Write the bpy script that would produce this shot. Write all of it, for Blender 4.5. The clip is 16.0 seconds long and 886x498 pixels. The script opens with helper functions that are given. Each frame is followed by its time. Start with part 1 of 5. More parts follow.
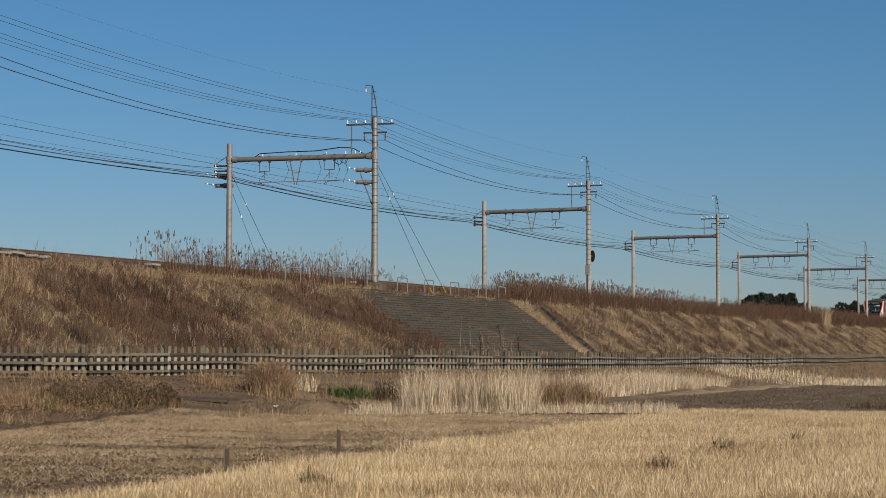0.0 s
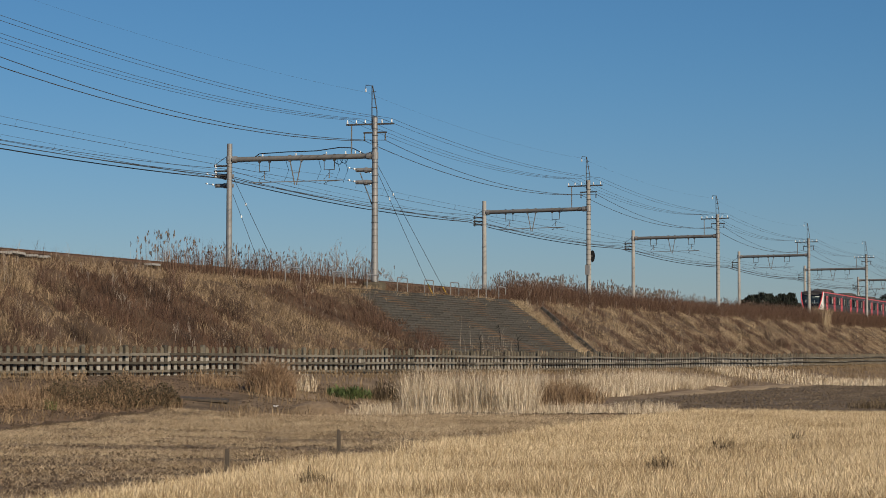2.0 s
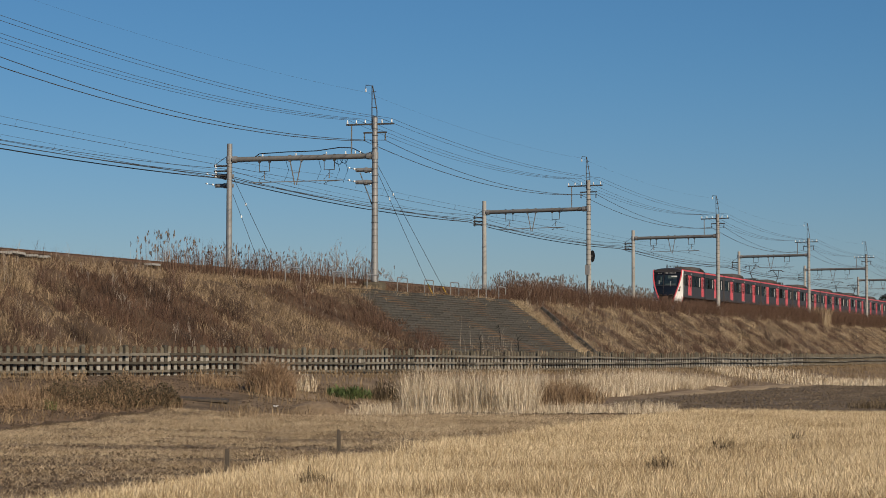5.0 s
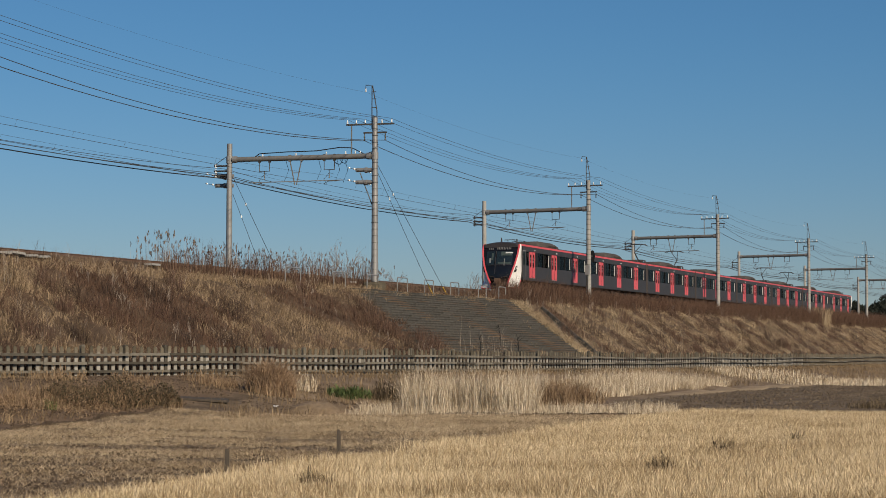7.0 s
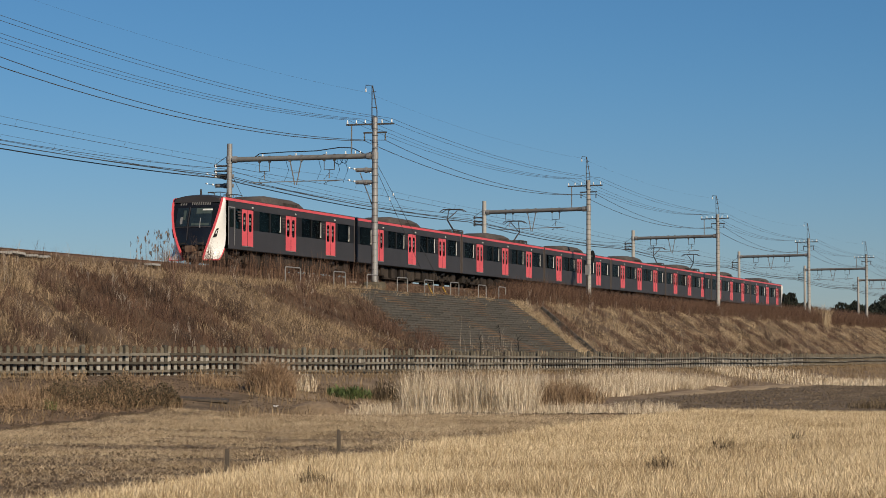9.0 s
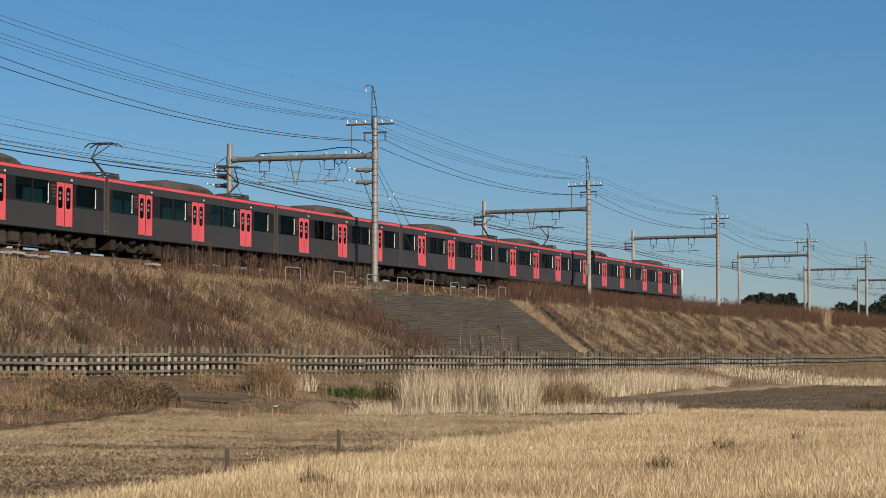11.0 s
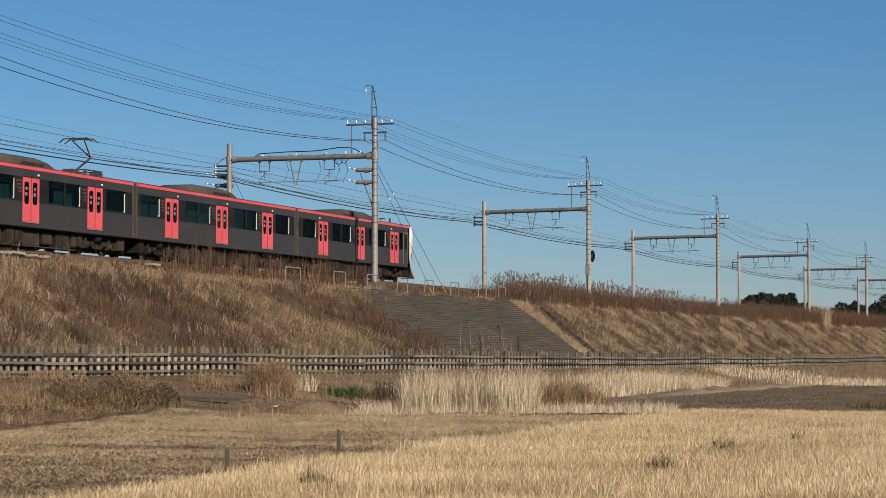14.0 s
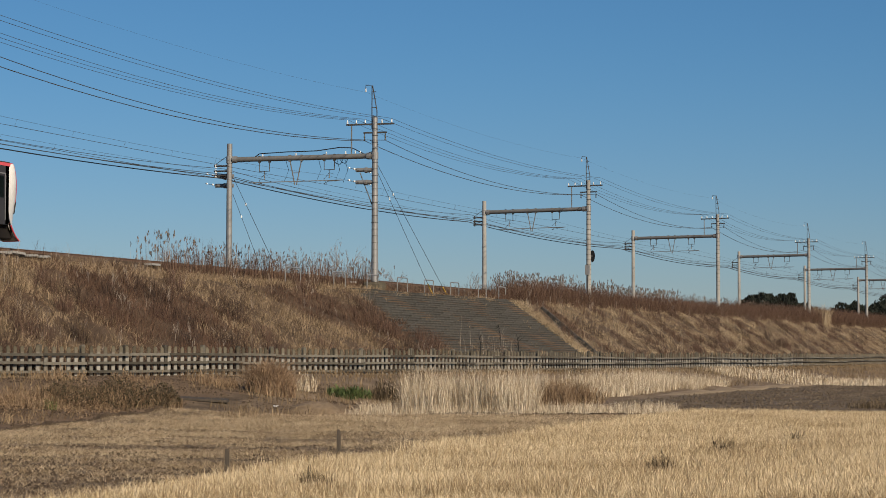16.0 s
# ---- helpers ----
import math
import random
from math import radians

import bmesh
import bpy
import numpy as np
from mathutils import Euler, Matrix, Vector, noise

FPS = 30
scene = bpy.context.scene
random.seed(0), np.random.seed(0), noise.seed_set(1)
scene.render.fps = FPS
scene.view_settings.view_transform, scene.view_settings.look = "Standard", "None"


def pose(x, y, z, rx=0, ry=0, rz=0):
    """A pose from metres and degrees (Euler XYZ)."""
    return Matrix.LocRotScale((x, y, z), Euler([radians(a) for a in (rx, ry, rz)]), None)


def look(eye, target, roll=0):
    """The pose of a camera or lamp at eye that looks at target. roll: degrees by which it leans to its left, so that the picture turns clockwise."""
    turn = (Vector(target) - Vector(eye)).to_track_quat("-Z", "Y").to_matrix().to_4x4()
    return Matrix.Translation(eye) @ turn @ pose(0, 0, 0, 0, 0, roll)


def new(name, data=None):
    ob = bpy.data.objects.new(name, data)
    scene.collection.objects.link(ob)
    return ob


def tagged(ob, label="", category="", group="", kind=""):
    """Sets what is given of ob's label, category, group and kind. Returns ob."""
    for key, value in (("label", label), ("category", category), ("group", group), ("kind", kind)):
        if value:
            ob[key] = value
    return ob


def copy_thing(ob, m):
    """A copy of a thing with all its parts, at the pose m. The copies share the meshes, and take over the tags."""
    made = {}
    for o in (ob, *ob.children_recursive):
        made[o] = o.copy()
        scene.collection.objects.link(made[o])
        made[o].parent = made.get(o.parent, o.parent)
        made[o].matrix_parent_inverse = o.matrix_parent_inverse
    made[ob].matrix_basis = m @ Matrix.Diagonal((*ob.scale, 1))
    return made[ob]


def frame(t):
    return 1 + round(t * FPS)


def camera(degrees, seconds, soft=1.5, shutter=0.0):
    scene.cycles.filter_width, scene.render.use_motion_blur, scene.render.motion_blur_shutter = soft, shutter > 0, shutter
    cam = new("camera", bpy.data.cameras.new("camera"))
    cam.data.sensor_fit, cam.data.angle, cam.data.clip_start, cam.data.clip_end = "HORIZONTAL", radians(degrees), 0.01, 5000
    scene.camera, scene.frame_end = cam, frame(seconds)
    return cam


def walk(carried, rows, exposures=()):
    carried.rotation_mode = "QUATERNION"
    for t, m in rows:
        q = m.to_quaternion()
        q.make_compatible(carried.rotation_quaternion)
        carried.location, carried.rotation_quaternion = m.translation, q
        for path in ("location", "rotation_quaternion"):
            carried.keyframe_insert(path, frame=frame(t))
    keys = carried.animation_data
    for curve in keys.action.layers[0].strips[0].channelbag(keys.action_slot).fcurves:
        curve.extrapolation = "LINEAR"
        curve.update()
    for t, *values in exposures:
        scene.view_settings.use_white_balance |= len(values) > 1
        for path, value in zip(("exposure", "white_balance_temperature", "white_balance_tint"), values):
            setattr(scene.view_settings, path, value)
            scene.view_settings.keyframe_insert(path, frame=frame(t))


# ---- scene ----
# A train passes on an embankment behind a winter field. X runs along the track, Y across it, z up from the field.
YAW, PITCH, ROLL = 20.218, 2.85, 0.03
EYE = (0.0, 0.0, 1.6)
cam = camera(23.632, 16.0, soft=0.7)
AIM = (math.cos(radians(YAW)) * math.cos(radians(PITCH)), math.sin(radians(YAW)) * math.cos(radians(PITCH)), 1.6 + math.sin(radians(PITCH)))
walk(cam, [(0, look(EYE, AIM, ROLL)), (16.0, look(EYE, AIM, ROLL))], exposures=[(0, -0.04), (3.0, -0.04), (7.0, -0.06), (8.0, -0.07), (9.0, 0.05), (11.5, 0.16), (14.5, 0.19), (16.0, 0.03)])

# ---- light ----
SUN_AZ, SUN_EL = -128.0, 28.0          # the way to the sun, from +X towards +Y, and its height
world = bpy.data.worlds.new("sky")
scene.world = world
world.use_nodes = True
wt = world.node_tree
sky = wt.nodes.new("ShaderNodeTexSky")
sky.sky_type, sky.sun_disc = "NISHITA", False
sky.sun_elevation, sky.sun_rotation = radians(SUN_EL), radians(90 - SUN_AZ)
sky.air_density, sky.dust_density, sky.ozone_density = 1.0, 0.15, 3.0
clear = wt.nodes.new("ShaderNodeMix")
clear.data_type, clear.blend_type = "RGBA", "MULTIPLY"
clear.inputs[0].default_value = 1.0
sky_dir, sky_up, haze, air = (wt.nodes.new("ShaderNode" + k) for k in ("TexCoord", "SeparateXYZ", "MapRange", "Mix"))
air.data_type = "RGBA"
haze.interpolation_type = "SMOOTHSTEP"
haze.inputs[1].default_value, haze.inputs[2].default_value = -0.03, 0.17
air.inputs[6].default_value = (0.80, 0.905, 1.21, 1)        # thin pale haze low down
air.inputs[7].default_value = (0.565, 0.95, 1.26, 1)        # a dry, deep-blue winter sky above
wt.links.new(sky_dir.outputs["Generated"], sky_up.inputs[0])
wt.links.new(sky_up.outputs[2], haze.inputs[0])
wt.links.new(haze.outputs[0], air.inputs[0])
wt.links.new(air.outputs[2], clear.inputs[7])
wt.links.new(sky.outputs[0], clear.inputs[6])
wt.links.new(clear.outputs[2], wt.nodes["Background"].inputs[0])
wt.nodes["Background"].inputs[1].default_value = 0.051
sun = new("sun", bpy.data.lights.new("sun", "SUN"))
sun.data.energy, sun.data.angle, sun.data.color = 4.7, radians(0.5), (1.0, 0.86, 0.67)
to_sun = Vector((math.cos(radians(SUN_EL)) * math.cos(radians(SUN_AZ)), math.cos(radians(SUN_EL)) * math.sin(radians(SUN_AZ)), math.sin(radians(SUN_EL))))
sun.matrix_world = look((0, -60, 60), Vector((0, -60, 60)) - to_sun)


# ---- materials ----
def material(name, colours, rough=0.8, metal=0.0, scale=3.0, fine=40.0, bump=0.2, island=0.0, by_object=0.0, spec=0.3, stretch=(1, 1, 1), bump_size=0.02):
    """Two scales of noise over a ramp of colours; island and by_object shift the ramp from piece to piece."""
    m = bpy.data.materials.new(name)
    m.use_nodes = True
    t = m.node_tree
    b = t.nodes["Principled BSDF"]
    b.inputs["Roughness"].default_value, b.inputs["Metallic"].default_value = rough, metal
    b.inputs["Specular IOR Level"].default_value = spec
    geo = t.nodes.new("ShaderNodeNewGeometry")
    tc = t.nodes.new("ShaderNodeTexCoord")
    mp = t.nodes.new("ShaderNodeMapping")
    mp.inputs["Scale"].default_value = stretch
    t.links.new(tc.outputs["Object"], mp.inputs[0])
    n1, n2 = t.nodes.new("ShaderNodeTexNoise"), t.nodes.new("ShaderNodeTexNoise")
    for n, s in ((n1, scale), (n2, fine)):
        n.inputs["Scale"].default_value, n.inputs["Detail"].default_value = s, 3
        t.links.new(mp.outputs[0], n.inputs[0])
    add = t.nodes.new("ShaderNodeMath")
    add.operation = "MULTIPLY_ADD"
    t.links.new(n2.outputs[0], add.inputs[0])
    add.inputs[1].default_value = 0.5
    half = t.nodes.new("ShaderNodeMath")
    half.operation = "MULTIPLY_ADD"
    t.links.new(n1.outputs[0], half.inputs[0])
    half.inputs[1].default_value, half.inputs[2].default_value = 0.9, -0.2
    t.links.new(half.outputs[0], add.inputs[2])
    last = add.outputs[0]
    for amount, source in ((island, geo.outputs["Random Per Island"]), (by_object, t.nodes.new("ShaderNodeObjectInfo").outputs["Random"])):
        if amount:
            k = t.nodes.new("ShaderNodeMath")
            k.operation = "MULTIPLY_ADD"
            t.links.new(source, k.inputs[0])
            k.inputs[1].default_value = amount
            off = t.nodes.new("ShaderNodeMath")
            off.operation = "SUBTRACT"
            t.links.new(last, off.inputs[0])
            off.inputs[1].default_value = amount / 2
            t.links.new(off.outputs[0], k.inputs[2])
            last = k.outputs[0]
    ramp = t.nodes.new("ShaderNodeValToRGB")
    t.links.new(last, ramp.inputs[0])
    el = ramp.color_ramp.elements
    while len(el) < len(colours):
        el.new(0.5)
    for i, c in enumerate(colours):
        el[i].position = 0.2 + 0.6 * i / max(1, len(colours) - 1)
        el[i].color = (*c, 1)
    t.links.new(ramp.outputs[0], b.inputs["Base Color"])
    if bump:
        bp = t.nodes.new("ShaderNodeBump")
        bp.inputs["Strength"].default_value, bp.inputs["Distance"].default_value = bump, bump_size
        t.links.new(n2.outputs[0], bp.inputs["Height"])
        t.links.new(bp.outputs[0], b.inputs["Normal"])
    return m


def glass(name, tint, gloss=0.08, ior=1.33):
    m = bpy.data.materials.new(name)
    m.use_nodes = True
    t = m.node_tree
    t.nodes.remove(t.nodes["Principled BSDF"])
    tr, gl, mix, fr = (t.nodes.new("ShaderNode" + k) for k in ("BsdfTransparent", "BsdfGlossy", "MixShader", "Fresnel"))
    tr.inputs[0].default_value = (*tint, 1)
    gl.inputs["Roughness"].default_value = gloss
    fr.inputs[0].default_value = ior
    t.links.new(fr.outputs[0], mix.inputs[0])
    t.links.new(tr.outputs[0], mix.inputs[1])
    t.links.new(gl.outputs[0], mix.inputs[2])
    t.links.new(mix.outputs[0], t.nodes["Material Output"].inputs[0])
    return m


M_SOIL = material("soil", [(0.088, 0.057, 0.034), (0.165, 0.111, 0.067), (0.27, 0.19, 0.112)], 0.95, scale=0.5, fine=9, bump=0.8, bump_size=0.08)
M_BANK = material("bank_earth", [(0.05, 0.032, 0.02), (0.095, 0.062, 0.038), (0.17, 0.115, 0.07)], 0.95, scale=0.4, fine=7, bump=0.9, bump_size=0.1)
M_STRAW = material("straw", [(0.25, 0.172, 0.092), (0.52, 0.392, 0.222), (0.76, 0.62, 0.41)], 0.75, scale=0.35, fine=2.5, bump=0, island=1.0)
M_STUBBLE = material("stubble", [(0.19, 0.132, 0.075), (0.40, 0.30, 0.185), (0.62, 0.49, 0.325)], 0.8, scale=0.4, fine=2.0, bump=0, island=0.95)
M_REED = material("pale_reed", [(0.29, 0.22, 0.14), (0.50, 0.405, 0.285), (0.70, 0.595, 0.445)], 0.75, scale=0.5, fine=3, bump=0, island=0.95)
M_RUST = material("rust_brown_weeds", [(0.047, 0.026, 0.018), (0.097, 0.053, 0.034), (0.19, 0.115, 0.075)], 0.85, scale=0.7, fine=4.5, bump=0, island=0.95)
M_TAN = material("tan_grass", [(0.115, 0.077, 0.044), (0.26, 0.184, 0.11), (0.44, 0.33, 0.21)], 0.8, scale=0.7, fine=4.5, bump=0, island=0.95)
M_WEED = material("dark_weeds", [(0.036, 0.026, 0.014), (0.092, 0.066, 0.037), (0.21, 0.153, 0.088)], 0.85, scale=0.6, fine=3, bump=0, island=0.95)
M_GREEN = material("green_leaves", [(0.022, 0.036, 0.010), (0.05, 0.075, 0.02), (0.10, 0.125, 0.042)], 0.6, scale=1, fine=6, bump=0, island=0.6)
M_YGREEN = material("yellow_green_blades", [(0.06, 0.07, 0.02), (0.13, 0.135, 0.045), (0.22, 0.2, 0.09)], 0.7, scale=1, fine=6, bump=0, island=0.7)
M_STALK = material("grey_brown_stalks", [(0.15, 0.115, 0.09), (0.27, 0.22, 0.175), (0.42, 0.36, 0.295)], 0.85, scale=0.6, fine=3, bump=0, island=0.95)
M_HEAD = material("reed_heads", [(0.09, 0.068, 0.052), (0.16, 0.125, 0.10), (0.26, 0.21, 0.17)], 0.9, bump=0, island=0.8)
M_CONCRETE = material("weathered_concrete", [(0.07, 0.062, 0.048), (0.12, 0.106, 0.082), (0.19, 0.168, 0.133)], 0.9, scale=1.2, fine=14, bump=0.3, by_object=0.5)
M_RAILCON = material("stained_concrete_rail", [(0.06, 0.052, 0.040), (0.115, 0.102, 0.08), (0.18, 0.162, 0.13)], 0.9, scale=1.5, fine=16, bump=0.4, by_object=0.7)
M_PICKET = material("lichen_stained_concrete", [(0.16, 0.147, 0.122), (0.27, 0.25, 0.212), (0.38, 0.352, 0.307)], 0.9, scale=1.2, fine=14, bump=0.3, by_object=0.6)
t = M_PICKET.node_tree
b = t.nodes["Principled BSDF"]
ramp_link = b.inputs["Base Color"].links[0].from_socket
tc, sep, rng_node, mx = (t.nodes.new("ShaderNode" + k) for k in ("TexCoord", "SeparateXYZ", "MapRange", "Mix"))
mx.data_type, mx.blend_type = "RGBA", "MULTIPLY"
mx.inputs[7].default_value = (0.48, 0.44, 0.36, 1)         # dark lichen on the heads
rng_node.inputs[1].default_value, rng_node.inputs[2].default_value = 0.66, 0.80
t.links.new(tc.outputs["Object"], sep.inputs[0])
t.links.new(sep.outputs[2], rng_node.inputs[0])
t.links.new(rng_node.outputs[0], mx.inputs[0])
t.links.new(ramp_link, mx.inputs[6])
t.links.new(mx.outputs[2], b.inputs["Base Color"])
M_SLAB = material("dark_stained_concrete", [(0.034, 0.031, 0.026), (0.075, 0.069, 0.059), (0.122, 0.112, 0.096)], 0.92, scale=0.35, fine=3, bump=0.4, by_object=0.14)
M_POLE = material("grey_concrete_pole", [(0.24, 0.23, 0.208), (0.315, 0.302, 0.276), (0.40, 0.385, 0.355)], 0.8, scale=0.7, fine=9, bump=0.1)
M_STEEL = material("galvanised_steel", [(0.20, 0.195, 0.19), (0.28, 0.275, 0.265), (0.36, 0.35, 0.34)], 0.5, 0.35, scale=1.0, fine=20, bump=0.05)
M_BEAM = material("grey_painted_steel", [(0.11, 0.105, 0.10), (0.155, 0.15, 0.142), (0.21, 0.20, 0.19)], 0.6, 0.1, scale=1.0, fine=12, bump=0.05)
M_DARKSTEEL = material("dark_steel", [(0.05, 0.047, 0.045), (0.08, 0.075, 0.07), (0.12, 0.11, 0.10)], 0.55, 0.4, scale=2, fine=20, bump=0.05)
M_WIRE = material("wire", [(0.045, 0.045, 0.045), (0.07, 0.068, 0.065), (0.10, 0.097, 0.09)], 0.6, 0.3, bump=0)
M_PORCELAIN = material("white_porcelain", [(0.75, 0.75, 0.73), (0.82, 0.82, 0.80), (0.88, 0.88, 0.86)], 0.2, bump=0, spec=0.6)
M_BALLAST = material("ballast", [(0.07, 0.052, 0.042), (0.14, 0.108, 0.088), (0.23, 0.185, 0.155)], 0.95, scale=1.5, fine=25, bump=1.0, bump_size=0.05)
M_RAIL = material("rail_steel", [(0.10, 0.06, 0.04), (0.16, 0.10, 0.07), (0.22, 0.15, 0.11)], 0.6, 0.3, bump=0.05)
M_YELLOW = material("yellow_plastic", [(0.45, 0.28, 0.04), (0.62, 0.40, 0.07), (0.70, 0.48, 0.12)], 0.6, scale=3, bump=0)
M_WOOD = material("weathered_stake", [(0.04, 0.032, 0.025), (0.075, 0.06, 0.046), (0.13, 0.105, 0.08)], 0.9, scale=6, fine=40, bump=0.4, stretch=(1, 1, 0.2))
M_BODY = material("charcoal_train_paint", [(0.034, 0.031, 0.033), (0.041, 0.038, 0.040), (0.050, 0.046, 0.048)], 0.45, scale=0.6, fine=6, bump=0, spec=0.28)
M_PINK = material("coral_red_train_paint", [(0.56, 0.07, 0.085), (0.66, 0.09, 0.105), (0.72, 0.115, 0.13)], 0.4, scale=0.8, fine=8, bump=0, spec=0.5)
M_WHITE = material("white_train_paint", [(0.66, 0.64, 0.60), (0.76, 0.74, 0.70), (0.82, 0.80, 0.77)], 0.35, scale=0.8, fine=8, bump=0, spec=0.5)
M_ROOF = material("brown_grey_roof", [(0.045, 0.037, 0.034), (0.072, 0.060, 0.054), (0.11, 0.093, 0.083)], 0.8, scale=0.8, fine=6, bump=0.1)
M_UNDER = material("grimy_underframe", [(0.008, 0.006, 0.005), (0.018, 0.014, 0.011), (0.05, 0.038, 0.029)], 0.85, scale=1.5, fine=8, bump=0.2, by_object=0.5)
# lighter copy of M_UNDER: light on the outer gear, put into the colour
M_UNDERLIT = material("sunlit_brown_underframe", [(0.016, 0.012, 0.009), (0.034, 0.026, 0.02), (0.06, 0.047, 0.036)], 0.85, scale=1.5, fine=8, bump=0.2, by_object=0.5)
M_GLASS = glass("tinted_green_glass", (0.38, 0.47, 0.44), 0.06, 1.11)
M_INSIDE = material("train_interior", [(0.30, 0.29, 0.27), (0.38, 0.37, 0.35), (0.45, 0.44, 0.42)], 0.7, bump=0)
M_SEAT = material("seat_cloth", [(0.05, 0.085, 0.078), (0.075, 0.12, 0.11), (0.10, 0.15, 0.14)], 0.9, bump=0)
M_GASKET = material("black_rubber", [(0.010, 0.010, 0.011), (0.016, 0.016, 0.017), (0.024, 0.024, 0.025)], 0.5, bump=0, spec=0.12)
M_FACE = material("glossy_black_paint", [(0.006, 0.006, 0.007), (0.009, 0.009, 0.010), (0.013, 0.013, 0.014)], 0.16, bump=0, spec=0.5)
M_MARK = material("muted_coral_marking", [(0.055, 0.036, 0.032), (0.07, 0.046, 0.04), (0.09, 0.058, 0.05)], 0.5, bump=0)
M_LED = material("pale_display", [(0.5, 0.5, 0.48), (0.62, 0.62, 0.6), (0.7, 0.7, 0.68)], 0.4, bump=0)
M_PLOUGH = material("ploughed_earth", [(0.08, 0.057, 0.037), (0.15, 0.11, 0.072), (0.25, 0.19, 0.127)], 0.95, scale=0.7, fine=8, bump=1.0, bump_size=0.15)
M_PATH = material("pale_dirt_path", [(0.19, 0.135, 0.08), (0.29, 0.215, 0.135), (0.39, 0.30, 0.195)], 0.95, scale=0.8, fine=10, bump=0.5, bump_size=0.05)
M_DIRT = material("bank_dirt", [(0.11, 0.076, 0.046), (0.19, 0.135, 0.084), (0.29, 0.215, 0.14)], 0.95, scale=0.6, fine=9, bump=0.7, bump_size=0.06)
M_MUDSHADOW = material("dark_mud_and_shadow_line", [(0.042, 0.028, 0.017), (0.08, 0.054, 0.033), (0.14, 0.098, 0.06)], 0.95, scale=1.5, fine=16, bump=0.9, bump_size=0.05)
M_CRUMB = material("soil_crumbs", [(0.045, 0.029, 0.017), (0.085, 0.056, 0.033), (0.15, 0.102, 0.061)], 0.95, scale=1.5, fine=16, bump=0, island=0.6)
M_LITTER = material("strawy_soil", [(0.05, 0.034, 0.02), (0.125, 0.087, 0.052), (0.27, 0.195, 0.12)], 0.95, scale=0.9, fine=14, bump=0.8, bump_size=0.05)
M_TREE = material("conifer_foliage", [(0.008, 0.010, 0.007), (0.014, 0.018, 0.012), (0.024, 0.028, 0.02)], 0.9, scale=0.2, fine=2, bump=0, island=0.6)
M_BARK = material("bark", [(0.05, 0.035, 0.025), (0.09, 0.065, 0.045), (0.13, 0.1, 0.07)], 0.9, bump=0.3)


# ---- mesh tools ----
class Shape:
    """Vertices and faces gathered piece by piece."""

    def __init__(self):
        self.v, self.f = [], []

    def add(self, verts, faces):
        o = len(self.v)
        self.v += [tuple(p) for p in verts]
        self.f += [tuple(i + o for i in f) for f in faces]
        return self

    def box(self, x0, x1, y0, y1, z0, z1, c=0.0):
        """A box; c chamfers its four edges along x."""
        if c:
            prof = [(y0 + c, z0), (y1 - c, z0), (y1, z0 + c), (y1, z1 - c), (y1 - c, z1), (y0 + c, z1), (y0, z1 - c), (y0, z0 + c)]
            return self.extrude(prof, x0, x1)
        p = [(x, y, z) for x in (x0, x1) for y in (y0, y1) for z in (z0, z1)]
        return self.add(p, [(0, 1, 3, 2), (4, 6, 7, 5), (0, 4, 5, 1), (2, 3, 7, 6), (0, 2, 6, 4), (1, 5, 7, 3)])

    def extrude(self, prof, x0, x1, axis="x"):
        """A closed outline of (a, b) pairs drawn out along an axis: x gives (x, a, b), y gives (a, y, b), z gives (a, b, z)."""
        n = len(prof)
        put = {"x": lambda a, b, d: (d, a, b), "y": lambda a, b, d: (a, d, b), "z": lambda a, b, d: (a, b, d)}[axis]
        v = [put(a, b, d) for d in (x0, x1) for a, b in prof]
        f = [(i, (i + 1) % n, n + (i + 1) % n, n + i) for i in range(n)] + [tuple(range(n))[::-1], tuple(range(n, 2 * n))]
        return self.add(v, f)

    def loft(self, rings, cap=True):
        n = len(rings[0])
        v = [p for r in rings for p in r]
        f = [(k * n + i, k * n + (i + 1) % n, (k + 1) * n + (i + 1) % n, (k + 1) * n + i) for k in range(len(rings) - 1) for i in range(n)]
        if cap:
            f += [tuple(range(n))[::-1], tuple(range((len(rings) - 1) * n, len(rings) * n))]
        return self.add(v, f)

    def tube(self, path, r, n=6, r_end=None):
        """A round rod along a path of points."""
        path = [Vector(p) for p in path]
        rings = []
        for i, p in enumerate(path):
            d = (path[min(i + 1, len(path) - 1)] - path[max(i - 1, 0)]).normalized()
            a = d.cross(Vector((0, 0, 1)) if abs(d.z) < 0.95 else Vector((1, 0, 0))).normalized()
            b = d.cross(a)
            k = r if r_end is None else r + (r_end - r) * i / (len(path) - 1)
            rings.append([p + a * (k * math.cos(q)) + b * (k * math.sin(q)) for q in (2 * math.pi * j / n for j in range(n))])
        return self.loft(rings)

    def lathe(self, at, prof, n=10, axis="z"):
        """Turns (radius, height) pairs about an upright, or an x or y, axis through a point."""
        x, y, z = at
        rings = []
        for r, h in prof:
            c = [(r * math.cos(2 * math.pi * j / n), r * math.sin(2 * math.pi * j / n)) for j in range(n)]
            rings.append([{"z": (x + a, y + b, z + h), "x": (x + h, y + a, z + b), "y": (x + a, y + h, z + b)}[axis] for a, b in c])
        return self.loft(rings)


def mesh(name, shape, mat, smooth=False):
    me = bpy.data.meshes.new(name)
    me.from_pydata(shape.v, [], shape.f)
    bm = bmesh.new()
    bm.from_mesh(me)
    bmesh.ops.recalc_face_normals(bm, faces=bm.faces)
    bm.to_mesh(me)
    bm.free()
    me.materials.append(mat)
    if smooth:
        me.polygons.foreach_set("use_smooth", [True] * len(me.polygons))
        me.set_sharp_from_angle(angle=radians(40))
    return me


